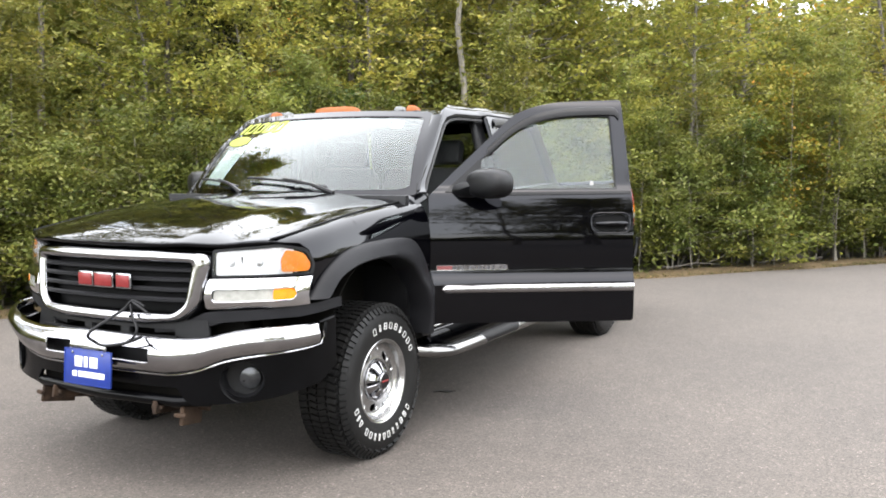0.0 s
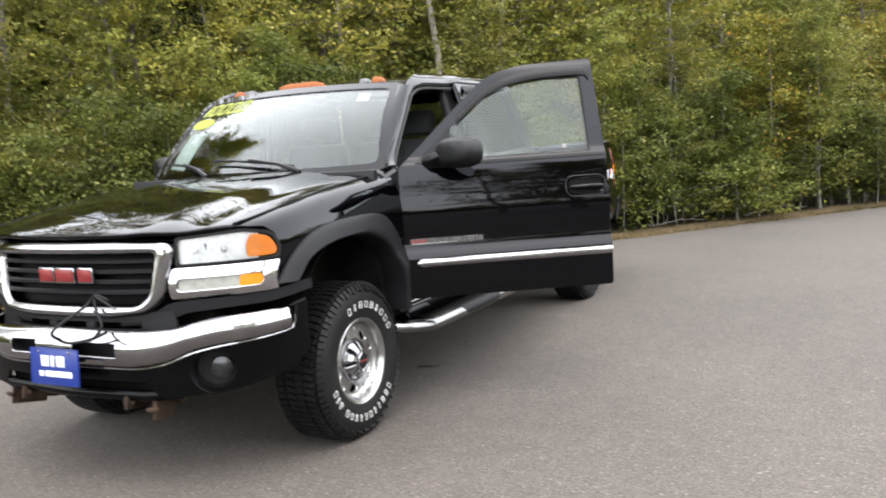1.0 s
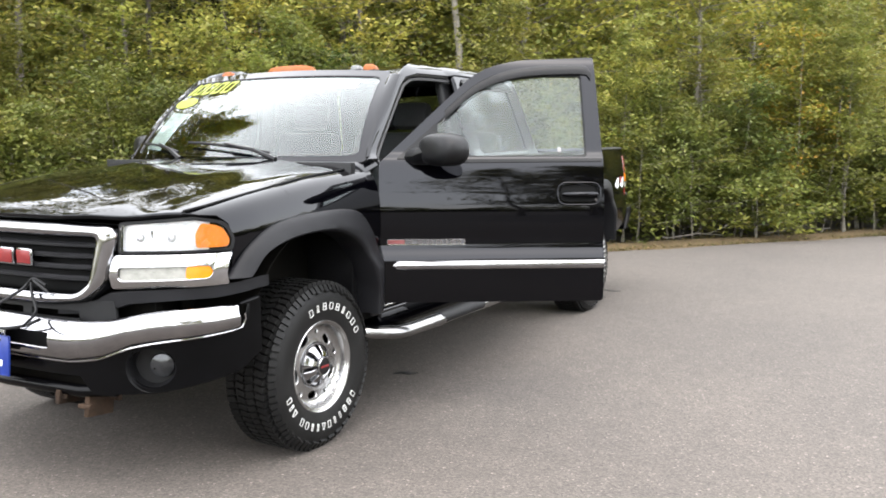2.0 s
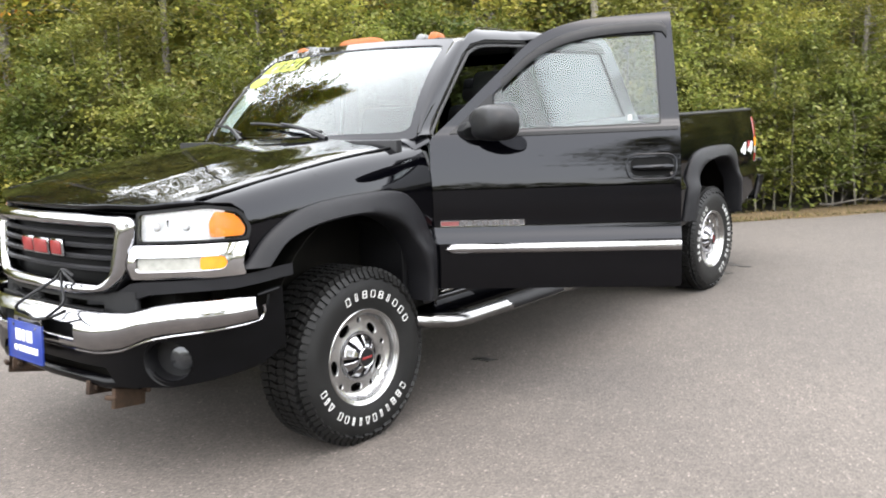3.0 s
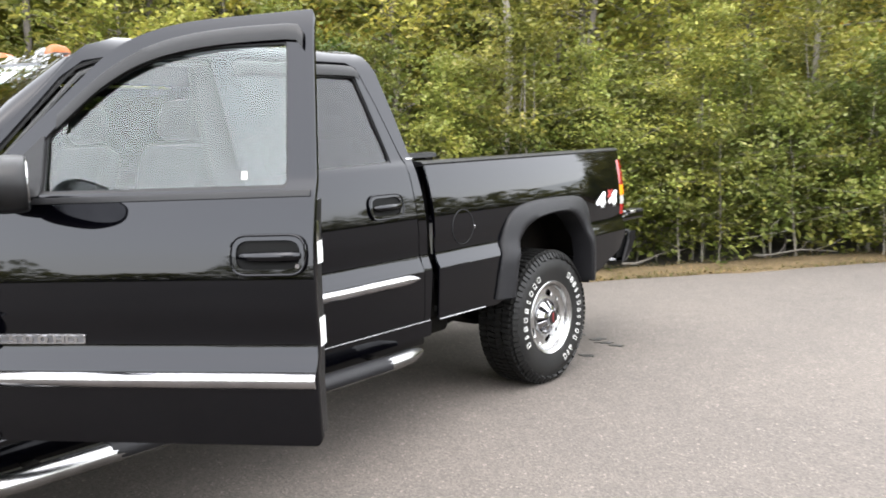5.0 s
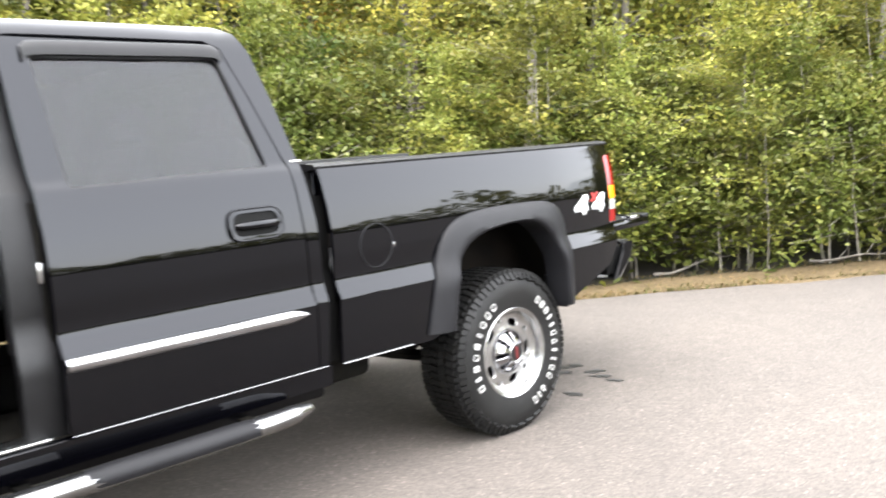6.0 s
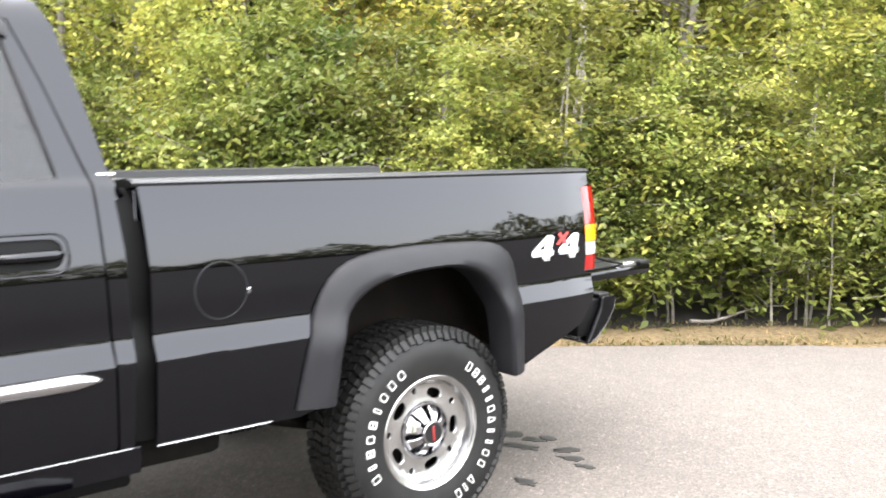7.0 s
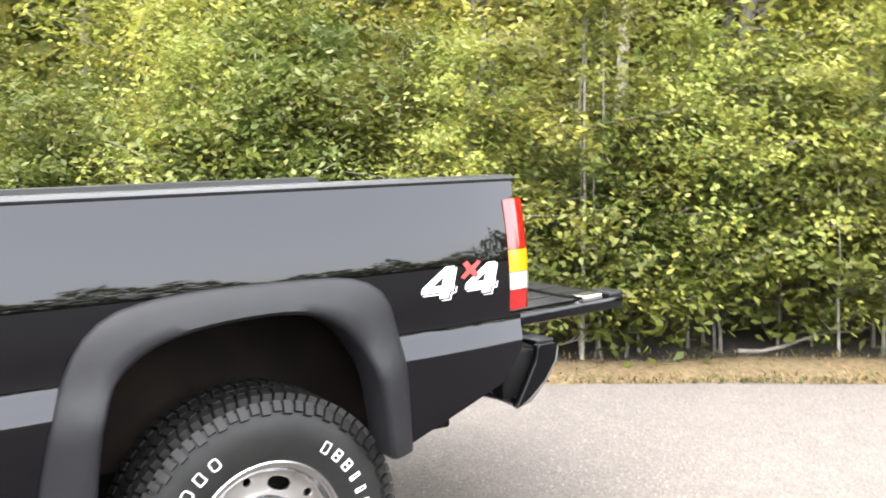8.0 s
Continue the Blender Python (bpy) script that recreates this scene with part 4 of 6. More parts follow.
# ---- wheels ----
def wheel(m):
    """A wheel about the x axis, its outer face at +x: tyre with tread blocks, pierced alloy rim, hub."""
    R = 0.415
    w = empty("wheel", m)
    w.parent = TRUCK
    lathe("tyre", [(-0.13, 0.215), (-0.140, 0.25), (-0.147, 0.30), (-0.144, 0.347), (-0.122, 0.387), (-0.06, 0.401), (0.0, 0.403), (0.06, 0.401), (0.122, 0.387), (0.144, 0.347), (0.147, 0.30), (0.140, 0.25), (0.13, 0.215)], RUBBER, w, n=72, label="black all-terrain tyre")
    bm = bmesh.new()
    for i in range(72):
        a = 2 * math.pi * i / 72
        for x0, x1, r0, sk in ((-0.112, -0.062, 0.394, 0.2), (-0.052, -0.004, 0.398, -0.25), (0.004, 0.052, 0.398, 0.25), (0.062, 0.112, 0.394, -0.2)):
            t = Matrix.Rotation(a + (0.05 if r0 > 0.396 else 0), 4, "X") @ Matrix.Rotation(sk, 4, "Z")
            box(bm, (x0, -0.0125, r0 - 0.006), (x1, 0.0125, R), 0, t)
        t = Matrix.Rotation(a, 4, "X")
        for sd in (1, -1):
            q = Matrix.Translation((sd * 0.131, 0, 0.3765)) @ Matrix.Rotation(sd * 0.95, 4, "Y")
            box(bm, (-0.022, -0.011 - 0.003 * (i % 2), -0.008), (0.010 + 0.008 * (i % 2), 0.011, 0.0085), 0, t @ q)
    tagged(part("tread", bm, RUBBER, w, smooth=False), kind="stuff")
    # Raised white sidewall marks, as plain outlined shapes.
    ring = lambda wide, bend, cut: (rounded([(-wide, -0.0165), (wide, -0.0165), (wide, 0.0165), (-wide, 0.0165)], bend, 3), cut)
    wedge = rounded([(-0.0125, -0.0165), (0.0125, -0.0165), (0.005, 0.0165), (-0.005, 0.0165)], 0.003, 2)
    shapes = [ring(0.0120, 0.010, ((0.0, 0.0, 0.76, 0.83),)), ring(0.0060, 0.002, ((0.0, 0.0, 0.50, 0.84),)), ring(0.0115, 0.005, ((0.0, -0.0075, 0.66, 0.32), (0.0, 0.0078, 0.62, 0.30))), (wedge, ((0.0, -0.001, 0.66, 0.72),)), ring(0.0110, 0.003, ((0.0, 0.0, 0.75, 0.84),))]
    marks = []
    for outer, cuts in shapes:
        holes = [[(cu + u * ku, cv + v * kv) for u, v in outer] for cu, cv, ku, kv in cuts]
        ob = sheet("sidewall_mark", outer, lambda u, v: (0.003, u, v), LETTER, w, holes=holes, thick=0.005, step=0.1)
        marks.append(ob.data)
        bpy.data.objects.remove(ob)
    for start, pitch, order in ((20, -10.4, (4, 1, 2, 0, 2, 1, 0, 4, 0)), (-131, -8.9, (4, 2, 2, 1, 1, 4, 3, 1, 1, 0, 4)), (-235, -7.6, (3, 1, 4))):
        for k, which in enumerate(order):
            ob = part("sidewall_mark", marks[which], LETTER, w)
            ob.matrix_basis = Matrix.Rotation(radians(start + k * pitch), 4, "X") @ Matrix.Translation((0.1462, 0, 0.295)) @ Matrix.Diagonal((1, 1.22 if start > 0 else 1.06, 1.08, 1))
    # Rim: stepped outer lip, barrel and a pierced disc with five slots and five small holes.
    lathe("rim", [(0.118, 0.203), (0.124, 0.206), (0.126, 0.212), (0.133, 0.215), (0.136, 0.223), (0.130, 0.229), (0.115, 0.224), (-0.11, 0.215), (-0.11, 0.19), (0.04, 0.185), (0.085, 0.192), (0.105, 0.199)], ALLOY, w, n=64, closed=True, label="polished alloy rim")
    disc = curve([(0.0, 0.085), (0.085, 0.085), (0.10, 0.085), (0.14, 0.080), (0.175, 0.080), (0.195, 0.092), (0.207, 0.110)])
    outline = [(0.208 * math.cos(a), 0.208 * math.sin(a)) for a in np.linspace(0, 2 * math.pi, 65)[:-1]]
    holes = [[(0.104 * math.cos(a), 0.104 * math.sin(a)) for a in np.linspace(0, 2 * math.pi, 25)[:-1]]]
    turn = radians(47)
    for k in range(5):
        a = turn + 2 * math.pi * k / 5
        c, n2 = Vector((math.cos(a), math.sin(a))) * 0.148, Vector((-math.sin(a), math.cos(a)))
        holes.append([tuple(c + c.normalized() * 0.0205 * math.copysign(abs(math.cos(t)) ** 0.8, math.cos(t)) + n2 * 0.037 * math.copysign(abs(math.sin(t)) ** 0.85, math.sin(t))) for t in np.linspace(0, 2 * math.pi, 21)[:-1]])
        a += math.pi / 5
        c = Vector((math.cos(a), math.sin(a))) * 0.166
        holes.append([(c.x + 0.0135 * math.cos(t), c.y + 0.0135 * math.sin(t)) for t in np.linspace(0, 2 * math.pi, 13)[:-1]])
    sheet("rim_disc", outline, lambda u, v: (disc(math.hypot(u, v)), u, v), ALLOY, w, holes=holes, thick=0.022, step=0.03)
    lathe("brake_drum", [(0.02, 0.0), (0.02, 0.17), (-0.08, 0.175), (-0.08, 0.0)], UNDER, w, n=32)
    # Hub: flange ring, dark pockets, eight bright ribs over the nuts and a round cap.
    lathe("hub_ring", [(0.03, 0.116), (0.088, 0.114), (0.095, 0.110), (0.095, 0.104), (0.086, 0.101), (0.06, 0.099)], CHROME, w, n=40)
    lathe("hub_well", [(0.066, 0.104), (0.072, 0.085), (0.086, 0.060), (0.110, 0.045)], STEP_METAL, w, n=40)
    lathe("hub", [(0.080, 0.047), (0.132, 0.049), (0.141, 0.0485), (0.145, 0.045), (0.143, 0.041), (0.140, 0.0)], CHROME, w, n=40, label="chrome hub cap")
    rib = bmesh.new()
    profile = [[(x, -w0, r), (x, w0, r), (x - 0.016, w0 + 0.003, r - 0.003), (x - 0.016, -w0 - 0.003, r - 0.003)] for x, w0, r in ((0.088, 0.0230, 0.104), (0.102, 0.0205, 0.092), (0.121, 0.0150, 0.068), (0.131, 0.0120, 0.044))]
    rows = [[rib.verts.new(p) for p in loop] for loop in profile]
    for p, q in zip(rows, rows[1:]):
        for i in range(4):
            rib.faces.new((p[i], p[(i + 1) % 4], q[(i + 1) % 4], q[i]))
    rib.faces.new(rows[0]), rib.faces.new(list(reversed(rows[-1])))
    bmesh.ops.recalc_face_normals(rib, faces=rib.faces[:])
    bmesh.ops.bevel(rib, geom=rib.edges[:], offset=0.0022, segments=1, profile=0.5, affect="EDGES")
    rib_mesh = mesh_of(rib, "hub_rib", CHROME)
    for k in range(8):
        part("hub_rib", rib_mesh, CHROME, w).matrix_basis = Matrix.Rotation(2 * math.pi * (k + 0.5) / 8, 4, "X")
    lathe("hub_badge", [(0.141, 0.042), (0.1435, 0.040), (0.1435, 0.0)], BLACK_PLASTIC, w, n=24, label="black hub badge with a red mark")
    part("badge_bar", box(bmesh.new(), (0.143, -0.030, -0.0055), (0.146, 0.030, 0.0055), 0.001), RED, w, "red badge mark")
    return w


first_wheel = wheel(pose(0.815, 0, HUB, 0, 0, 0))
for m in (pose(0.815, WHEELBASE, HUB, 94, 0, 0), pose(-0.815, 0, HUB, 40, 0, 180), pose(-0.815, WHEELBASE, HUB, 200, 0, 180)):
    copy_thing(first_wheel, m)


# ---- front of the truck ----
FACE_X = curve([(0.0, 0.0), (0.30, 0.30), (0.57, 0.562), (0.78, 0.752), (0.93, 0.872), (1.03, 0.935), (1.13, 0.965), (1.25, 0.978)])
FACE_Y = curve([(0.0, -0.965), (0.30, -0.950), (0.57, -0.888), (0.78, -0.802), (0.93, -0.715), (1.03, -0.640), (1.13, -0.545), (1.25, -0.43)])
NOSE_X = curve([(0.0, 0.0), (0.30, 0.30), (0.55, 0.548), (0.75, 0.735), (0.90, 0.860), (1.02, 0.935), (1.14, 0.975), (1.30, 0.992), (1.45, 0.992)])
NOSE_Y = curve([(0.0, -1.062), (0.30, -1.050), (0.55, -1.012), (0.75, -0.945), (0.90, -0.865), (1.02, -0.770), (1.14, -0.655), (1.30, -0.50), (1.45, -0.35)])


def face(out=0.0):
    """The front face, wrapping round the corners: u along it, z up."""
    def F(u, z):
        a = abs(u)
        y = FACE_Y(a) + 0.10 * (z - 1.0) - out
        return (math.copysign(FACE_X(a), u), y, z)
    return F


def nose_face(out=0.0):
    def F(u, z):
        a = abs(u)
        return (math.copysign(NOSE_X(a), u), NOSE_Y(a) - out, z)
    return F


def front_end():
    # Grille surround in bright chrome, with bars behind it.
    outer = rounded([(-0.575, 1.150), (-0.585, 1.10), (-0.545, 0.90), (-0.47, 0.835), (-0.25, 0.812), (0.25, 0.812), (0.47, 0.835), (0.545, 0.90), (0.585, 1.10), (0.575, 1.150), (0.30, 1.160), (-0.30, 1.160)], 0.025)
    inner = rounded([(-0.505, 1.100), (-0.475, 0.915), (-0.42, 0.875), (0.42, 0.875), (0.475, 0.915), (0.505, 1.100)], 0.02)
    def evenly(loop, n=96):
        run = np.concatenate([[0], np.cumsum([math.dist(a, b) for a, b in zip(loop, loop[1:] + loop[:1])])])
        at = np.linspace(0, run[-1], n + 1)[:-1]
        return [tuple(np.interp(at[k], run, [p[i] for p in loop + loop[:1]]) for i in (0, 1)) for k in range(n)]
    rim = []
    for a in evenly(outer):
        b = min(((p, math.dist(p, a)) for p in evenly(inner, 240)), key=lambda q: q[1])[0]
        rim.append([face(o)(a[0] + (b[0] - a[0]) * f, a[1] + (b[1] - a[1]) * f) for f, o in ((0.0, -0.03), (0.0, 0.008), (0.08, 0.022), (0.25, 0.036), (0.5, 0.042), (0.75, 0.036), (0.92, 0.022), (1.0, 0.004), (1.0, -0.03))])
    loft("grille_surround", rim, CHROME, TRUCK, "bright chrome grille surround", closed=True, ring=True, flat_over=60)
    for z in (1.068, 1.022, 0.976, 0.930):
        w = 0.47 + (z - 0.9) * 0.17
        loops = []
        for x in np.linspace(-w, w, 15):
            y = face(0.0)(x, z)[1]
            loops.append([(x, y - 0.004, z + 0.012), (x, y - 0.014, z + 0.006), (x, y - 0.014, z - 0.006), (x, y - 0.004, z - 0.010), (x, y + 0.03, z)])
        loft("grille_bar", loops, DARK_PLASTIC, TRUCK)
    # Backing near black: shade between the bars put into the colour.
    sheet("grille_backing", outer, face(-0.05), SHADE_AND_PRINT, TRUCK, thick=0.01, step=0.1)
    # Red badge blocks with bright edges.
    badge = empty("grille_badge")
    badge.parent = TRUCK
    for x, w in ((-0.125, 0.105), (0.003, 0.13), (0.13, 0.10)):
        y = face(0.0)(x, 1.01)[1]
        boxed("badge_edge", (x - w / 2, y - 0.030, 0.972), (x + w / 2, y - 0.010, 1.046), CHROME, badge, bevel=0.006)
        boxed("badge_letter", (x - w / 2 + 0.007, y - 0.034, 0.980), (x + w / 2 - 0.007, y - 0.026, 1.038), RED, badge, "red badge block", bevel=0.003)
    for s in (1, -1):
        def F(out):
            f = face(out)
            return (lambda u, z: f(u, z)) if s > 0 else (lambda u, z: (-f(u, z)[0], *f(u, z)[1:]))
        fl = s < 0
        # Headlamp: reflector, clear lens, amber corner.
        lamp = empty("headlamp")
        lamp.parent = TRUCK
        shape = rounded([(0.60, 1.045), (1.052, 1.052), (1.060, 1.09), (1.020, 1.153, 0.05), (0.89, 1.172), (0.60, 1.150)], 0.015)
        sheet("lens", shape, F(0.004), LENS, lamp, thick=0.004, step=0.05, flip=fl, label="clear headlamp lens")
        sheet("reflector", [(0.592, 1.04), (0.95, 1.046), (0.95, 1.172), (0.592, 1.156)], F(-0.022), REFLECTOR, lamp, thick=0.01, step=0.06, flip=fl, label="bright reflector")
        sheet("turn_lens", rounded([(0.912, 1.058), (1.044, 1.060), (1.051, 1.09), (1.012, 1.146, 0.05), (0.928, 1.160), (0.904, 1.115)], 0.015), F(-0.002), AMBER, lamp, thick=0.015, step=0.04, flip=fl, label="amber corner lens")
        for u in (0.67, 0.80):
            p = Vector(F(-0.02)(u, 1.10))
            bm = bmesh.new()
            bmesh.ops.create_uvsphere(bm, u_segments=12, v_segments=8, radius=0.016, matrix=Matrix.Translation(p))
            part("bulb", bm, REFLECTOR, lamp)
        rim = rounded([(0.588, 1.035), (1.066, 1.043), (1.074, 1.09), (1.032, 1.166, 0.05), (0.89, 1.186), (0.588, 1.163)], 0.015)
        sheet("lamp_seal", rim, F(-0.004), BLACK_PLASTIC, lamp, holes=[shape], thick=0.03, step=0.06, flip=fl)
        # Bright bezel with the lower lamp.
        low = rounded([(0.615, 0.925), (0.99, 0.935), (1.012, 0.96), (0.99, 0.990), (0.615, 0.985)], 0.02)
        sheet("lamp_bezel", rounded([(0.575, 0.893), (1.070, 0.905), (1.073, 1.035), (0.585, 1.030)], 0.012), lambda u, z, G=F(0.0): (lambda p: (p[0], p[1] - 0.006 - 0.026 * math.sin(math.pi * max(0.0, min(1.0, (z - 0.893) / 0.142))), p[2]))(G(u, z)), BEZEL, lamp, holes=[low], thick=0.035, step=0.05, flip=fl, label="chrome lamp bezel")
        sheet("low_lens", low, F(0.016), WHITE_LENS, lamp, thick=0.012, step=0.05, flip=fl, label="clear ribbed lower lens")
        sheet("low_turn_lens", rounded([(0.892, 0.934), (0.988, 0.938), (1.008, 0.96), (0.988, 0.986), (0.892, 0.985)], 0.015), F(0.022), AMBER, lamp, thick=0.012, step=0.05, flip=fl, label="amber lower lens")
        # Dark filler strip under the lamps, running into the flare.
        loops = []
        for u, zt, zb in ((0.30, 0.806, 0.775), (0.46, 0.826, 0.785), (0.56, 0.875, 0.805), (0.64, 0.884, 0.83), (0.80, 0.890, 0.842), (1.0, 0.899, 0.850), (1.10, 0.906, 0.858), (1.17, 0.912, 0.864), (1.22, 0.916, 0.868)):
            x, y, _ = F(0.010)(u, 0.97)
            xo, yo, _ = F(-0.05)(u, 0.97)
            loops.append([(x, y, zt), (x, y, zb), (xo, yo, zb), (xo, yo, zt)])
        loft("filler_strip", loops, DARK_PLASTIC, TRUCK, "dark grey filler strip")
    # Intake slots between grille and bumper.
    slots = [rounded([(a, 0.762), (b, 0.762), (b, 0.795), (a, 0.795)], 0.008) for a, b in ((-0.42, -0.15), (-0.10, 0.10), (0.15, 0.42))]
    sheet("intake_panel", [(-0.60, 0.70), (0.60, 0.70), (0.58, 0.84), (-0.58, 0.84)], face(0.0), BLACK_PLASTIC, TRUCK, holes=slots, thick=0.03, step=0.08)
    # Filled space behind the face.
    boxed("radiator_support", (-0.70, -0.80, 0.55), (0.70, -0.76, 1.13), UNDER, TRUCK)


def bumper():
    top = curve([(0.0, 0.775), (0.42, 0.768), (0.60, 0.778), (0.76, 0.808), (0.90, 0.822), (1.1, 0.822), (1.20, 0.815)])
    low = curve([(0.0, 0.596), (0.40, 0.594), (0.55, 0.612), (0.72, 0.668), (0.85, 0.690), (1.1, 0.708), (1.20, 0.715)])
    slots = [[-0.33, -0.14], [0.10, 0.36]]

    def F(u, v):
        a = abs(u)
        z0, z1 = low(a), top(a)
        z = z0 + (z1 - z0) * v
        out = 0.055 * math.sin(math.pi * min(1.0, max(0.0, v))) ** 0.7 if 0 < v < 1 else 0.0
        f = nose_face(out - 0.03)
        x, y, _ = f(u, z)
        if a > 0.9:
            x += math.copysign(out * min(1.0, (a - 0.9) / 0.25) * 0.5, u)
        return (x, y, z)
    outline = rounded([(-1.175, 0.04), (1.175, 0.04), (1.19, 0.5), (1.16, 0.99), (-1.16, 0.99), (-1.19, 0.5)], 0.05)
    holes = [rounded([(a, 0.34), (b, 0.34), (b, 0.72), (a, 0.72)], 0.03) for a, b in slots]
    bar = sheet("front_bumper", outline, F, CHROME, TRUCK, holes=holes, thick=0.012, step=(0.045, 0.09), label="bright chrome front bumper")
    # Thin bright lip that follows the lower edge and turns up at the ends.
    lip = [(u, low(abs(u)) + 0.002) for u in np.linspace(-1.12, 1.12, 49)]
    lip = [(-1.192, 0.775), (-1.196, 0.750), (-1.175, 0.718)] + lip + [(1.175, 0.718), (1.196, 0.750), (1.192, 0.775)]
    tube("bumper_lip", [nose_face(-0.024)(u, z) for u, z in lip], 0.0060, CHROME, TRUCK, "thin bright bumper lip", n=8)
    sheet("bumper_backing", [(-0.45, 0.60), (0.45, 0.60), (0.45, 0.77), (-0.45, 0.77)], nose_face(-0.05), BLACK_PLASTIC, TRUCK, thick=0.01, step=0.1)
    # Black valance below, with round fog lamp wells.
    edge = [(u, low(abs(u)) + 0.02) for u in np.linspace(1.20, -1.20, 31)]
    under = [(-1.28, 0.80), (-1.28, 0.60), (-1.16, 0.535), (-0.80, 0.478), (-0.52, 0.462), (-0.46, 0.535), (0.46, 0.535), (0.52, 0.462), (0.80, 0.478), (1.16, 0.535), (1.28, 0.60), (1.28, 0.80)]
    wells = [ellipse(s * 0.785, 0.582, 0.098, 0.084) for s in (1, -1)]
    sheet("valance", under + [(1.28, 0.835), (1.22, 0.832)] + edge + [(-1.22, 0.832), (-1.28, 0.835)], nose_face(-0.032), PAINT_PLASTIC, TRUCK, holes=wells, thick=0.02, step=0.06, label="black plastic lower valance")
    for s in (1, -1):
        c = Vector(nose_face(-0.032)(s * 0.785, 0.582))
        turn = Matrix.Translation(c) @ Matrix.Rotation(radians(-90 + s * 33), 4, "Z")
        well = lathe("fog_well", [(0.0, 0.102), (-0.02, 0.090), (-0.085, 0.084), (-0.09, 0.0)], BLACK_PLASTIC, TRUCK, n=28)
        well.matrix_basis = turn
        fog = lathe("fog_lamp", [(-0.085, 0.050), (-0.062, 0.052), (-0.052, 0.048), (-0.045, 0.026), (-0.043, 0.0)], FOG, TRUCK, n=28, label="round glass fog lamp")
        fog.matrix_basis = turn @ Matrix.Translation((-0.016, 0.026 * s, -0.006))
        tube("bumper_end", [nose_face(-0.022)(s * u, 0.818 + 0.004 * k) for k, u in enumerate((1.17, 1.20, 1.235, 1.27))], [0.006, 0.009, 0.010, 0.008], PAINT_PLASTIC, TRUCK, n=8)
    # Crossbar and dark interior below the middle.
    tube("lower_crossbar", [(-0.60, -0.93, 0.475), (-0.45, -0.985, 0.468), (0.0, -1.0, 0.462), (0.45, -0.985, 0.468), (0.60, -0.93, 0.475)], 0.026, PAINT_PLASTIC, TRUCK, n=10)
    boxed("lower_grille", (-0.50, -0.95, 0.46), (0.50, -0.92, 0.64), UNDER, TRUCK)
    # Rusty plough brackets.
    for s in (1, -1):
        for x, lo, hi in ((0.33, 0.395, 0.455), (0.47, 0.355, 0.45)):
            q = Matrix.Translation((s * x, -0.96, (lo + hi) / 2)) @ Matrix.Rotation(radians(14 * s), 4, "Z") @ Matrix.Rotation(radians(-10), 4, "X")
            h = (hi - lo) / 2
            boxed("plough_bracket", (-0.011, -0.07 if x < 0.4 else -0.03, -h), (0.011, 0.14, h), RUST, TRUCK, "rusty steel plough bracket", 0.004, q)
            boxed("bracket_pin", (-0.03, -0.05, -0.010), (0.03, -0.03, 0.010), RUST, TRUCK, "", 0.006, q)
        boxed("bracket_plate", (s * 0.42 - 0.10, -0.86, 0.40), (s * 0.42 + 0.10, -0.84, 0.52), RUST, TRUCK, "rusty steel plate")


def plate():
    c = (0.012, -1.108, 0.608)
    t = Matrix.Translation(c) @ Matrix.Rotation(radians(-4), 4, "X")
    p = empty("dealer_plate", None)
    p.parent = TRUCK
    boxed("plate_board", (-0.158, -0.004, -0.084), (0.158, 0.004, 0.084), BLUE, p, "blue dealer plate", 0.003, t)
    for lo, hi in (((-0.158, -0.006, 0.080), (0.158, -0.003, 0.084)), ((-0.158, -0.006, -0.084), (0.158, -0.003, -0.080)), ((-0.158, -0.006, -0.084), (-0.154, -0.003, 0.084)), ((0.154, -0.006, -0.084), (0.158, -0.003, 0.084))):
        boxed("plate_rim", lo, hi, BLUE, p, "", 0, t)
    for lo, hi in (((-0.085, -0.006, 0.0), (-0.035, -0.003, 0.050)), ((-0.022, -0.006, 0.0), (0.002, -0.003, 0.050)), ((0.016, -0.006, 0.0), (0.068, -0.003, 0.050)), ((-0.10, -0.006, -0.047), (-0.072, -0.003, -0.022)), ((-0.060, -0.006, -0.047), (0.115, -0.003, -0.020))):
        boxed("plate_mark", lo, hi, WHITE, p, "white mark", 0.001, t)
    for x in (-0.10, 0.10):
        boxed("plate_bolt", (x - 0.006, -0.008, 0.060), (x + 0.006, -0.003, 0.072), CHROME, p, "", 0.002, t)
    boxed("plate_bracket", (-0.06, 0.004, -0.06), (0.06, 0.05, 0.09), BLACK_PLASTIC, p, "", 0.004, t)


REFLECTOR = grain("lamp_reflector", (0.38, 0.38, 0.38), (0.55, 0.55, 0.56), rough=0.35, metal=0.3, scale=60.0, bump=0.8, bump_scale=55.0)
FOG = grain("fog_glass", (0.018, 0.019, 0.021), (0.05, 0.051, 0.053), rough=0.15, metal=0.5, scale=40.0)
PAINT_PLASTIC = grain("black_painted_plastic", (0.0006, 0.0006, 0.0007), (0.0014, 0.0014, 0.0017), rough=0.24, scale=6.0, wear=0.08, spec=0.09)
front_end()
bumper()
plate()
tube("wiring_cable", smooth_line([(0.28, -1.00, 0.90), (0.22, -1.015, 0.925), (0.17, -1.03, 0.88), (0.10, -1.165, 0.79), (0.07, -1.11, 0.735), (0.14, -1.115, 0.725), (0.26, -1.105, 0.745), (0.34, -1.08, 0.775)], 40), 0.007, BLACK_PLASTIC, TRUCK, "loose black cable", n=8)
tube("wiring_cable", smooth_line([(0.20, -1.01, 0.92), (0.23, -1.03, 0.86), (0.29, -1.06, 0.80), (0.36, -1.165, 0.77)], 24), 0.006, BLACK_PLASTIC, TRUCK, n=8)
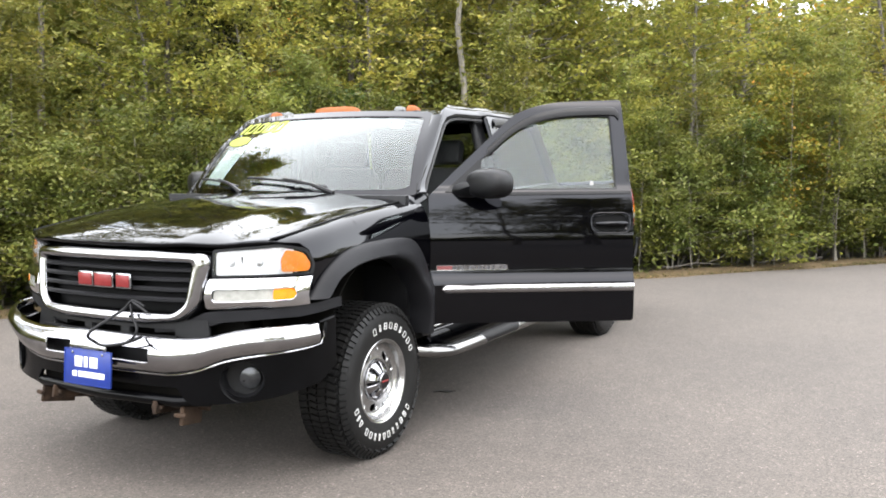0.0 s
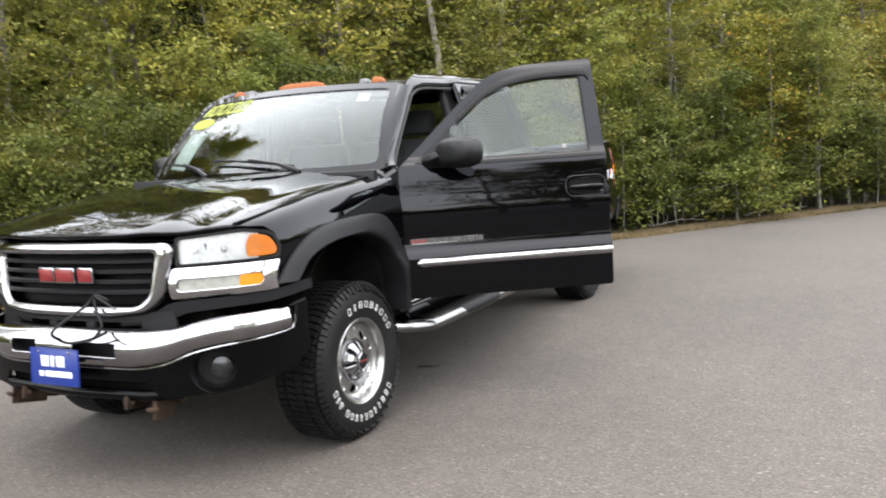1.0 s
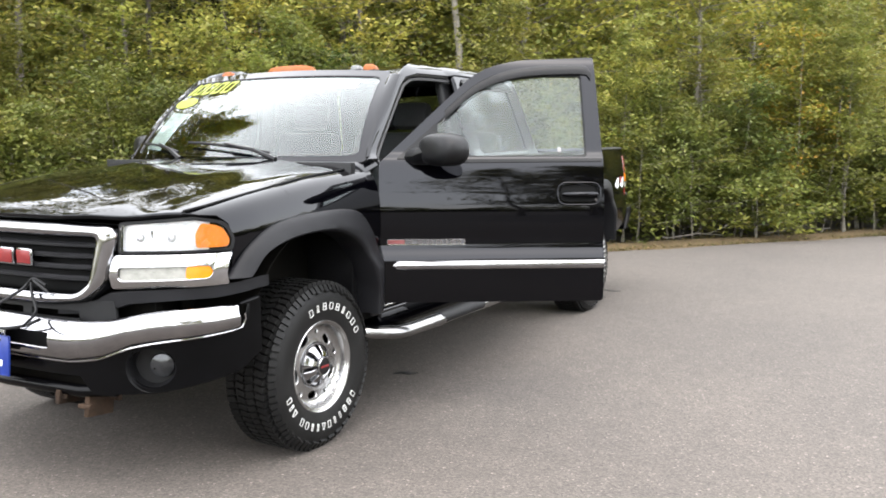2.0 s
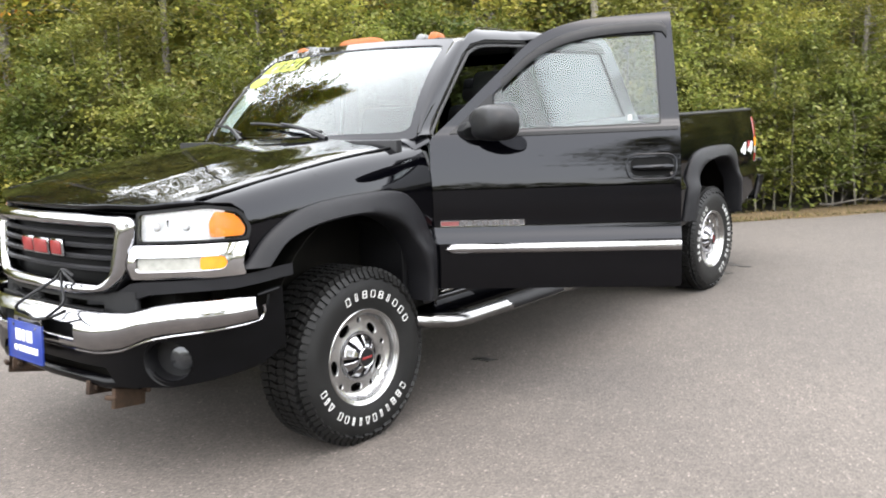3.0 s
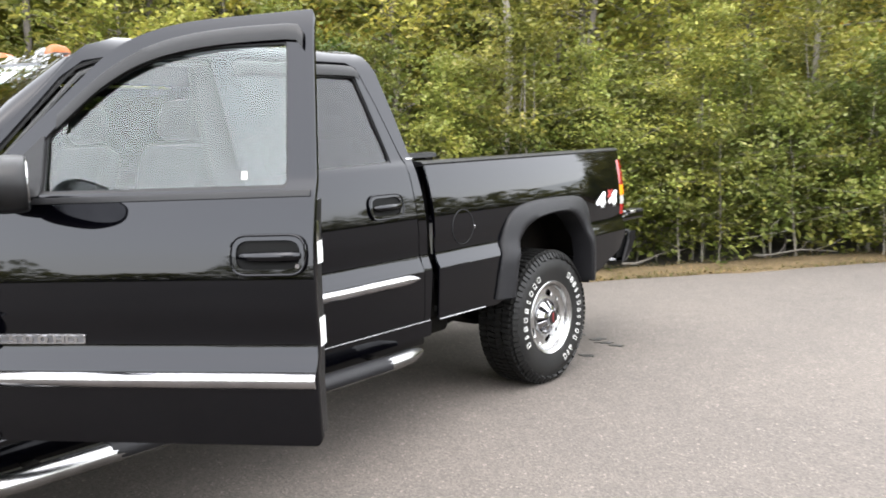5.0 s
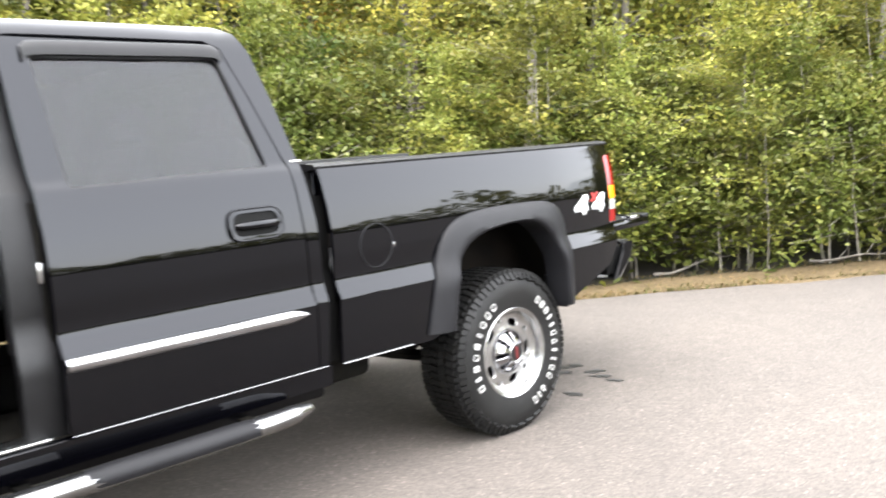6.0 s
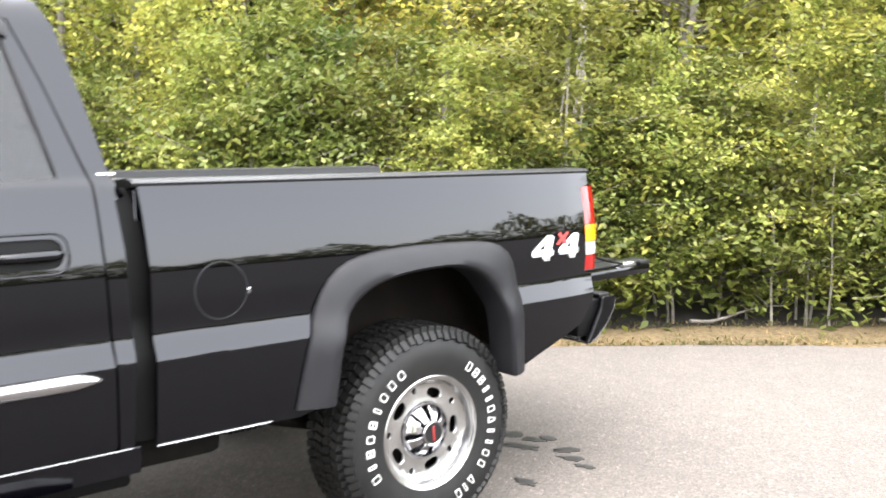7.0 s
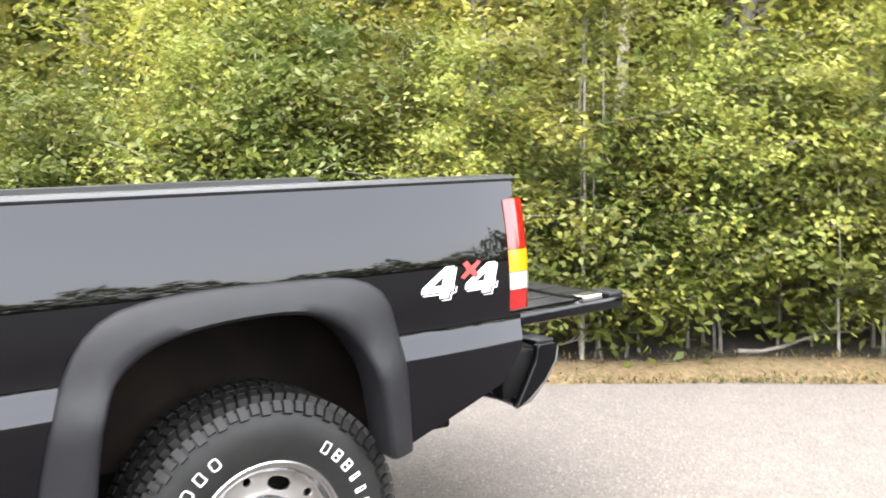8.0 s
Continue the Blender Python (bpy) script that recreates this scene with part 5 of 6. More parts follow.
tube("wiring_cable", smooth_line([(0.22, -1.015, 0.92), (0.26, -1.02, 0.905), (0.31, -1.015, 0.875)], 14), 0.006, BLACK_PLASTIC, TRUCK, n=8)


# ---- cowl, wipers, roof lamps, mirrors ----
def cowl():
    def F(x, v):
        a = abs(x) / 0.8
        y0, y1 = 0.335 + 0.14 * a * a, 0.405 + 0.15 * a * a
        return (x, y0 + (y1 - y0) * v, 1.368 + 0.035 * v)
    for s in (1, -1):
        sheet("cowl_corner", rounded([(0.775, 0.452), (0.905, 0.450), (0.905, 0.575), (0.775, 0.575)], 0.012), mirrored(cowl_corner, s) if s > 0 else (lambda x, y: (-x, y, cowl_corner(x, y)[2])), PAINT, TRUCK, thick=0.02, step=0.03, flip=s < 0)
    sheet("cowl_panel", [(-0.80, -0.3), (0.80, -0.3), (0.80, 1.0), (-0.80, 1.0)], F, BLACK_PLASTIC, TRUCK, thick=0.02, step=0.08)
    for x0, x1, w in ((0.34, -0.30, 0.10), (-0.34, -0.78, 0.08)):
        p = [Vector(screen(x0 + (x1 - x0) * f, 0.03 + w * math.sin(f * 1.6))) + Vector((0, -0.016, 0.020)) for f in np.linspace(0, 1, 9)]
        tube("wiper_blade", p, 0.008, BLACK_PLASTIC, TRUCK, "black wiper blade", n=6)
        a = Vector(screen(x0 + 0.06, -0.05)) + Vector((0, -0.02, 0.03))
        tube("wiper_arm", [a, a.lerp(p[4], 0.4) + Vector((0, -0.01, 0.02)), p[4] + Vector((0, -0.01, 0.014))], [0.014, 0.011, 0.007], BLACK_PLASTIC, TRUCK, n=6)


CLEAR_MARKER = grain("clear_marker_lens", (0.035, 0.037, 0.035), (0.07, 0.072, 0.07), rough=0.2, scale=40.0, bump=0.3, bump_scale=90.0)


def roof_lamp(x, half, mat, words, high=0.030):
    loops = []
    for f in np.linspace(-1, 1, 11):
        k = (1 - abs(f) ** 4) ** 0.5 * 0.9 + 0.1
        xx = x + f * half
        z = roof(xx, 1.165)[2] - 0.004
        loops.append([(xx, 1.165 + 0.045 * k * math.cos(a), z + high * k * max(0.0, math.sin(a)) * (1.2 if math.cos(a) < 0 else 1)) for a in np.linspace(math.pi + 0.3, -0.3, 9)])
    loft("roof_lamp", loops, mat, TRUCK, words)
    return boxed("lamp_base", (x - half - 0.008, 1.12, roof(x, 1.165)[2] - 0.02), (x + half + 0.008, 1.22, roof(x, 1.165)[2] + 0.004), BLACK_PLASTIC, TRUCK, bevel=0.006)


cowl()
roof_lamp(-0.13, 0.205, ROOF_AMBER, "long amber roof lamp", 0.045)
for sgn in (1, -1):
    roof_lamp(sgn * 0.567 - 0.093, 0.046, ROOF_AMBER, "amber roof marker lamp", 0.040)
    roof_lamp(sgn * 0.466 - 0.090, 0.042, CLEAR_MARKER, "clear roof marker lamp", 0.033)


def mirror(parent, s):
    """Door mirror: rounded housing on a short arm, turned in a little, its glass facing back."""
    pivot, turn = Vector((0.955, 0.735, 1.435)), Matrix.Rotation(radians(34), 4, "Z")
    at = lambda x, y, z: (lambda p: (s * p.x, p.y, p.z))(pivot + turn @ Vector((x, y, z)))
    loops = []
    for k, f in ((0.45, 0.0), (0.74, 0.06), (0.90, 0.18), (0.98, 0.35), (1.0, 0.55), (1.0, 0.8), (0.97, 0.96), (0.93, 1.0)):
        loop = []
        for j in range(28):
            a = 2 * math.pi * j / 28
            loop.append(at(0.178 + 0.150 * k * math.copysign(abs(math.cos(a)) ** 0.8, math.cos(a)), -0.075 + 0.140 * f, 0.008 + 0.084 * k * math.copysign(abs(math.sin(a)) ** 0.8, math.sin(a))))
        loops.append(loop)
    m = loft("mirror", loops, BLACK_PLASTIC, parent, "black plastic door mirror", flat_over=60)
    glass = []
    for d in (0.062, 0.068):
        glass.append([at(0.178 + 0.132 * math.copysign(abs(math.cos(a)) ** 0.8, math.cos(a)), d, 0.008 + 0.070 * math.copysign(abs(math.sin(a)) ** 0.8, math.sin(a))) for a in (2 * math.pi * j / 28 for j in range(28))])
    loft("mirror_glass", glass, CHROME, m, "silvered mirror glass", flat_over=30)
    tube("mirror_arm", [at(-0.07, 0.0, -0.030), at(0.02, -0.005, -0.026), at(0.08, -0.008, -0.012), at(0.14, -0.005, 0.0)], [0.062, 0.070, 0.074, 0.060], BLACK_PLASTIC, m, flatten=0.7)
    sheet("mirror_sail", rounded([(0.60, 1.395), (0.815, 1.395), (0.815, 1.585)], 0.01), mirrored(lambda u, v: (cab(u, v)[0] + 0.006, u, v), s), BLACK_PLASTIC, m, thick=0.02, step=0.08, flip=s < 0)
    return m


def hang_on(ob, door_ob):
    """Turns a part built at the shut door's place along with the open door."""
    ob.parent = door_ob


hang_on(mirror(None, 1), front_door)
mirror(TRUCK, -1)


# ---- the open door's inner side, badges, labels ----
def flat_text(name, text, size, place, material, parent, label="", shear=0.0, proud=0.003, bold=0.0):
    """Writing laid on a surface: place(u, v) gives the spot for text metres along and up."""
    cu = bpy.data.curves.new(name, "FONT")
    cu.body, cu.size, cu.shear, cu.offset, cu.extrude = text, size, shear, bold, 0.0015
    ob = bpy.data.objects.new(name, cu)
    scene.collection.objects.link(ob)
    me = bpy.data.meshes.new_from_object(ob.evaluated_get(bpy.context.evaluated_depsgraph_get()))
    bpy.data.objects.remove(ob)
    for v in me.vertices:
        v.co = Vector(place(v.co.x, v.co.y)) + Vector((proud + v.co.z, 0, 0))
    me.materials.clear()
    me.materials.append(material)
    return part(name, me, material, parent, label)


def door_details():
    d = front_door
    inset = lambda o: (lambda y, z: (cab(y, z)[0] - o, y, z))
    sheet("door_inner", rounded([(0.54, 0.66), (1.69, 0.66), (1.69, 1.385), (0.54, 1.36)], 0.03), inset(0.034), PAINT, d, thick=0.075, step=0.12)
    sheet("door_trim", rounded([(0.58, 0.70), (1.62, 0.70), (1.62, 1.40), (0.58, 1.40)], 0.05), inset(0.110), TRIM, d, thick=0.02, step=0.12, label="grey moulded door trim")
    sheet("arm_rest", rounded([(0.80, 1.04), (1.50, 1.04), (1.50, 1.12), (0.80, 1.12)], 0.03), inset(0.130), TRIM, d, thick=0.05, step=0.12)
    loops = []
    for z in np.linspace(0.66, 1.36, 10):
        loops.append([(cab(1.69, z)[0] - a, 1.690 + b * 0.4, z) for a, b in ((0.030, 0.0), (0.034, 0.010), (0.060, 0.014), (0.100, 0.010), (0.104, 0.0))])
    loft("door_seal", loops, BLACK_PLASTIC, d)
    boxed("paper_label", (0.860, 1.6965, 1.172), (0.905, 1.6985, 1.238), WHITE, d, "white paper label", 0)
    boxed("paper_label", (0.870, 1.6965, 0.925), (0.930, 1.6985, 1.010), WHITE, d, "white paper label", 0)
    boxed("door_latch", (0.865, 1.690, 1.22), (0.905, 1.698, 1.30), ALLOY, d, "bright steel latch", 0.003)
    # Badge: red block, bright letters on a dark bar.
    sheet("badge_plate", rounded([(0.548, 0.943), (0.962, 0.943), (0.962, 0.972), (0.548, 0.972)], 0.006), lambda y, z: (cab(y, z)[0] + 0.005, y, z), CHROME, d, thick=0.006, step=0.1, label="bright badge")
    sheet("badge_red", [(0.552, 0.947), (0.640, 0.947), (0.640, 0.968), (0.552, 0.968)], lambda y, z: (cab(y, z)[0] + 0.0065, y, z), BADGE_RED, d, thick=0.003, step=0.1, label="dull red badge end")
    sheet("badge_ground", [(0.645, 0.946), (0.957, 0.946), (0.957, 0.969), (0.645, 0.969)], lambda y, z: (cab(y, z)[0] + 0.0062, y, z), BADGE_GROUND, d, thick=0.003, step=0.1)
    x = 0.652
    for text, w in (("2", 0.055), ("5", 0.055), ("0", 0.055), ("0", 0.055), ("H", 0.045), ("D", 0.045)):
        k = w / 0.024
        flat_text("badge_letter", text, 0.031, lambda u, v, x=x, k=k: (cab(x, 0.957)[0], x + u * k, 0.9470 + v), CHROME, d, proud=0.0085, bold=0.0010)
        x += w - 0.004
    sheet("window_sticker", rounded([(1.462, 1.426), (1.482, 1.426), (1.482, 1.452), (1.462, 1.452)], 0.003), lambda y, z: (house(y, z)[0] - 0.014, y, z), WHITE_LENS, d, thick=0.001, step=0.1, label="small white window sticker")
    sheet("belt_strip", [(0.80, 1.372), (1.690, 1.376), (1.690, 1.394), (0.80, 1.390)], lambda y, z: (cab(y, z)[0] + 0.006, y, z), BLACK_PLASTIC, d, thick=0.012, step=0.1, label="dark rubber belt strip")
    # Small lock beside the handle.
    p = Vector(cab(1.655, 1.175)) + Vector((0.008, 0, 0))
    lock = lathe("door_lock", [(0.0, 0.008), (0.003, 0.007), (0.003, 0.0)], CHROME, d, n=14, label="bright lock barrel")
    lock.matrix_basis = Matrix.Translation(p)


BADGE_GROUND = grain("badge_ground", (0.08, 0.08, 0.085), (0.12, 0.12, 0.125), rough=0.4, metal=0.8, scale=30.0)
BADGE_RED = grain("badge_red", (0.10, 0.025, 0.025), (0.14, 0.04, 0.04), rough=0.35, scale=30.0)
door_details()


# ---- bed side details, tail ----
def four_by_four():
    """Slanted figures: white, split by a dark line from the white edge below them, with a small red cross between."""
    figure = [(0.60, 1.0), (0.88, 1.0), (0.88, 0.40), (1.0, 0.40), (1.0, 0.20), (0.88, 0.20), (0.88, 0.0), (0.60, 0.0), (0.60, 0.20), (0.0, 0.20), (0.0, 0.38)]
    cut = [(0.60, 0.40), (0.60, 0.70), (0.30, 0.40)]
    for y in (4.392, 4.556):
        def laid(points, dy, dz, k):
            return [(y + dy + (0.5 + (u - 0.5) * k) * 0.122 + v * 0.028, 1.036 + dz + (0.5 + (v - 0.5) * k) * 0.098) for u, v in points]
        for dy, dz, k, out, mat, words in ((0.010, -0.008, 1.0, 0.0016, WHITE, "white decal edge"), (0.0035, -0.003, 1.05, 0.0028, SHADE_AND_PRINT, "dark decal line"), (0.0, 0.0, 0.98, 0.0040, WHITE, "white decal figure")):
            sheet("decal", laid(figure, dy, dz, k), lambda a, b, o=out: (side(a, b)[0] + o, a, b), mat, TRUCK, holes=[laid(cut, dy, dz, k)] if mat is WHITE else [], thick=0.0008, step=0.1, label=words)
    cross = [(0.0, 0.12), (0.22, 0.0), (0.5, 0.30), (0.80, 0.0), (1.0, 0.14), (0.72, 0.50), (1.0, 0.88), (0.80, 1.0), (0.5, 0.70), (0.22, 1.0), (0.0, 0.86), (0.28, 0.50)]
    sheet("decal", [(4.545 + u * 0.072 + v * 0.014, 1.088 + w) for (u, v) in cross for w in (v * 0.056,)], lambda a, b: (side(a, b)[0] + 0.0052, a, b), RED_DECAL, TRUCK, thick=0.0008, step=0.1, label="red decal cross")


RED_DECAL = grain("red_decal", (0.17, 0.008, 0.008), (0.22, 0.014, 0.012), rough=0.4, scale=30.0)


def filler_door():
    c = (3.035, 1.054)
    ring = ellipse(*c, 0.090, 0.094, 36)
    sheet("filler_gap", ring, lambda y, z: (side(y, z)[0] + 0.003, y, z), DARK_PLASTIC, TRUCK, thick=0.005, step=0.1, holes=[ellipse(*c, 0.0860, 0.0900, 36)])
    sheet("filler_door", ellipse(*c, 0.0835, 0.0875, 36), lambda y, z: (side(y, z)[0] + 0.002, y, z), PAINT, TRUCK, thick=0.006, step=0.06, label="round black filler door")
    boxed("filler_notch", (0.966, 3.124, 1.035), (0.974, 3.134, 1.055), CHROME, TRUCK, bevel=0.002)


def tail():
    for s in (1, -1):
        lamp = empty("tail_lamp")
        lamp.parent = TRUCK
        for z0, z1, mat, words in ((1.165, 1.330, RED_LENS, "red tail lens"), (1.090, 1.162, AMBER, "amber tail lens"), (1.030, 1.087, WHITE_LENS, "clear reversing lens"), (0.962, 1.027, RED_LENS, "red lower lens")):
            loops = []
            for z in np.linspace(z0, z1, 5):
                xs = SIDE(z) * PLAN(4.78) - 0.012
                loops.append([(s * (xs + 0.006), 4.758, z), (s * (xs + 0.011), 4.772, z), (s * (xs + 0.009), 4.800, z), (s * (xs + 0.002), 4.826, z), (s * (xs - 0.012), 4.846, z), (s * (xs - 0.12), 4.856, z), (s * (xs - 0.135), 4.83, z), (s * (xs - 0.135), 4.758, z)])
            loft("tail_lens", loops, mat, lamp, words, flat_over=50)
        boxed("lamp_body", (min(s * 0.77, s * 0.90), 4.70, 0.955), (max(s * 0.77, s * 0.90), 4.79, 1.335), BLACK_PLASTIC, lamp, bevel=0.005)
        boxed("bed_post", (min(s * 0.80, s * 0.925), 4.74, 0.80), (max(s * 0.80, s * 0.925), 4.80, 0.95), PAINT, TRUCK, bevel=0.01)
        boxed("bed_post_top", (min(s * 0.78, s * 0.868), 4.72, 1.338), (max(s * 0.78, s * 0.868), 4.815, 1.385), PAINT, TRUCK, bevel=0.01)
        # Cable that holds the tailgate.
        tube("tailgate_cable", [(s * 0.80, 4.82, 1.03), (s * 0.79, 5.06, 0.965), (s * 0.775, 5.20, 0.935)], 0.006, UNDER, TRUCK, n=6)
    gate = empty("tailgate")
    gate.parent = TRUCK
    gate["label"] = "lowered black tailgate"
    tilt = Matrix.Translation((0, 4.84, 0.885)) @ Matrix.Rotation(radians(1.5), 4, "X")
    boxed("gate_panel", (-0.775, 0.0, -0.025), (0.775, 0.575, 0.025), PAINT, gate, "", 0.014, tilt)
    boxed("gate_liner", (-0.74, 0.02, 0.026), (0.74, 0.52, 0.036), BLACK_PLASTIC, gate, "black plastic liner", 0.006, tilt)
    for s in (1, -1):
        boxed("gate_latch", (min(s * 0.70, s * 0.772), 0.37, 0.022), (max(s * 0.70, s * 0.772), 0.47, 0.046), ALLOY, gate, "bright steel latch", 0.006, tilt)
        boxed("gate_latch_cap", (min(s * 0.66, s * 0.772), 0.50, 0.018), (max(s * 0.66, s * 0.772), 0.575, 0.044), BLACK_PLASTIC, gate, "", 0.008, tilt)
    for x in np.linspace(-0.6, 0.6, 9):
        boxed("gate_rib", (x - 0.03, 0.06, 0.035), (x + 0.03, 0.48, 0.042), BLACK_PLASTIC, gate, "", 0.003, tilt)


def rear_bumper():
    loops = []
    for u in np.linspace(-1, 1, 33):
        a = abs(u)
        x = u * 0.955
        y = 4.990 - 0.05 * max(0, (a - 0.78) / 0.22) ** 1.8
        lift = 0.05 * max(0, (a - 0.6) / 0.4)
        loops.append([(x, y - 0.085, 0.815), (x, y - 0.012, 0.828), (x, y, 0.818), (x, y - 0.006, 0.775), (x, y - 0.055, 0.685 + lift * 0.4), (x, y - 0.120, 0.635 + lift * 0.2), (x, y - 0.185, 0.600 + lift * 0.6), (x, y - 0.188, 0.612 + lift * 0.6), (x, y - 0.150, 0.660 + lift * 0.2), (x, y - 0.105, 0.735), (x, y - 0.092, 0.80)])
    loft("rear_bumper", loops, BUMPER_METAL, TRUCK, "dull chrome rear step bumper", flat_over=50)
    boxed("bumper_step", (-0.90, 4.89, 0.826), (0.90, 4.965, 0.836), BLACK_PLASTIC, TRUCK, bevel=0.004)
    for s in (1, -1):
        sheet("bumper_end_cap", rounded([(4.752, 0.632), (4.805, 0.662), (4.868, 0.712), (4.915, 0.775), (4.928, 0.835), (4.850, 0.835), (4.838, 0.78), (4.800, 0.712)], 0.012), lambda y, z: (s * 0.966, y, z), PAINT_PLASTIC, TRUCK, thick=0.03, step=0.1, flip=s < 0, label="black bumper end cap")
        # Added dark box, standing for shade in the gap beside the bumper.
        boxed("bumper_gap_shade", (min(s * 0.86, s * 0.93), 4.72, 0.66), (max(s * 0.86, s * 0.93), 4.85, 0.82), SHADE_AND_PRINT, TRUCK, bevel=0.01)
    boxed("tow_bar", (-0.35, 4.70, 0.50), (0.35, 4.78, 0.57), UNDER, TRUCK, bevel=0.01)
    boxed("rear_plate_panel", (-0.70, 4.815, 0.62), (0.70, 4.83, 0.86), UNDER, TRUCK)


BUMPER_METAL = grain("worn_bumper_chrome", (0.20, 0.20, 0.205), (0.34, 0.34, 0.345), rough=0.22, metal=1.0, scale=12.0, wear=0.1)
four_by_four()
filler_door()
tail()
rear_bumper()
boxed("trim_badge", (0.872, 2.690, 1.418), (0.895, 2.745, 1.432), ALLOY, TRUCK, "small bright badge", 0.004)
# Bright metal tubes: the sky's glint on the lower body edges is built in.
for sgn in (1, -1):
    tube("bed_lip_glint", [(sgn * (side(y, 0.60)[0] + 0.003), y, 0.598 - 0.02 * (y - 2.8) * 0.2) for y in np.linspace(2.805, 3.19, 8)], 0.0036, STEP_METAL, TRUCK, "thin bright metal line for the lower edge's sky glint", n=8)
    tube("door_lip_glint", [(sgn * (side(y, 0.612)[0] + 0.003), y, 0.606) for y in np.linspace(1.715, 2.73, 12)], 0.0022, STEP_METAL, TRUCK, "thin bright metal line for the lower edge's sky glint", n=8)


# ---- side steps ----
def side_step(s):
    p = [(0.88, 0.36, 0.50), (0.97, 0.42, 0.490), (1.035, 0.50, 0.482), (1.065, 0.64, 0.478), (1.068, 1.50, 0.478), (1.067, 2.30, 0.480), (1.058, 2.46, 0.482), (1.04, 2.58, 0.484)]
    line = [(s * x, y, z) for x, y, z in smooth_line(p, 48)]
    tube("side_step", line, [0.044 * min(1.0, 0.5 + (len(line) - 1 - i) * 0.25) for i in range(len(line))], STEP_METAL, TRUCK, "chrome tube side step", n=14, flatten=0.85)
    for y0, y1 in ((0.92, 1.46), (1.70, 2.32)):
        loops = []
        for y in np.linspace(y0, y1, 9):
            grow = 1.0 if y0 < y < y1 else 0.93
            loops.append([(s * (1.0665 + 0.0475 * grow * math.cos(a)), y, 0.4785 + 0.0410 * grow * math.sin(a)) for a in np.linspace(-0.45, 2.6, 13)] + [(s * (1.0665 + 0.040 * math.cos(a)), y, 0.4785 + 0.034 * math.sin(a)) for a in np.linspace(2.6, -0.45, 7)])
        loft("step_pad", loops, DARK_PLASTIC, TRUCK, "black tread pad")
    for y in (0.70, 1.55, 2.35):
        boxed("step_bracket", (min(s * 0.80, s * 1.05), y - 0.025, 0.475), (max(s * 0.80, s * 1.05), y + 0.025, 0.490), UNDER, TRUCK, bevel=0.003)
    boxed("rocker", (min(s * 0.78, s * 0.935), 0.50, 0.47), (max(s * 0.78, s * 0.935), 2.74, 0.56), PAINT_PLASTIC, TRUCK, bevel=0.02)


side_step(1)
side_step(-1)


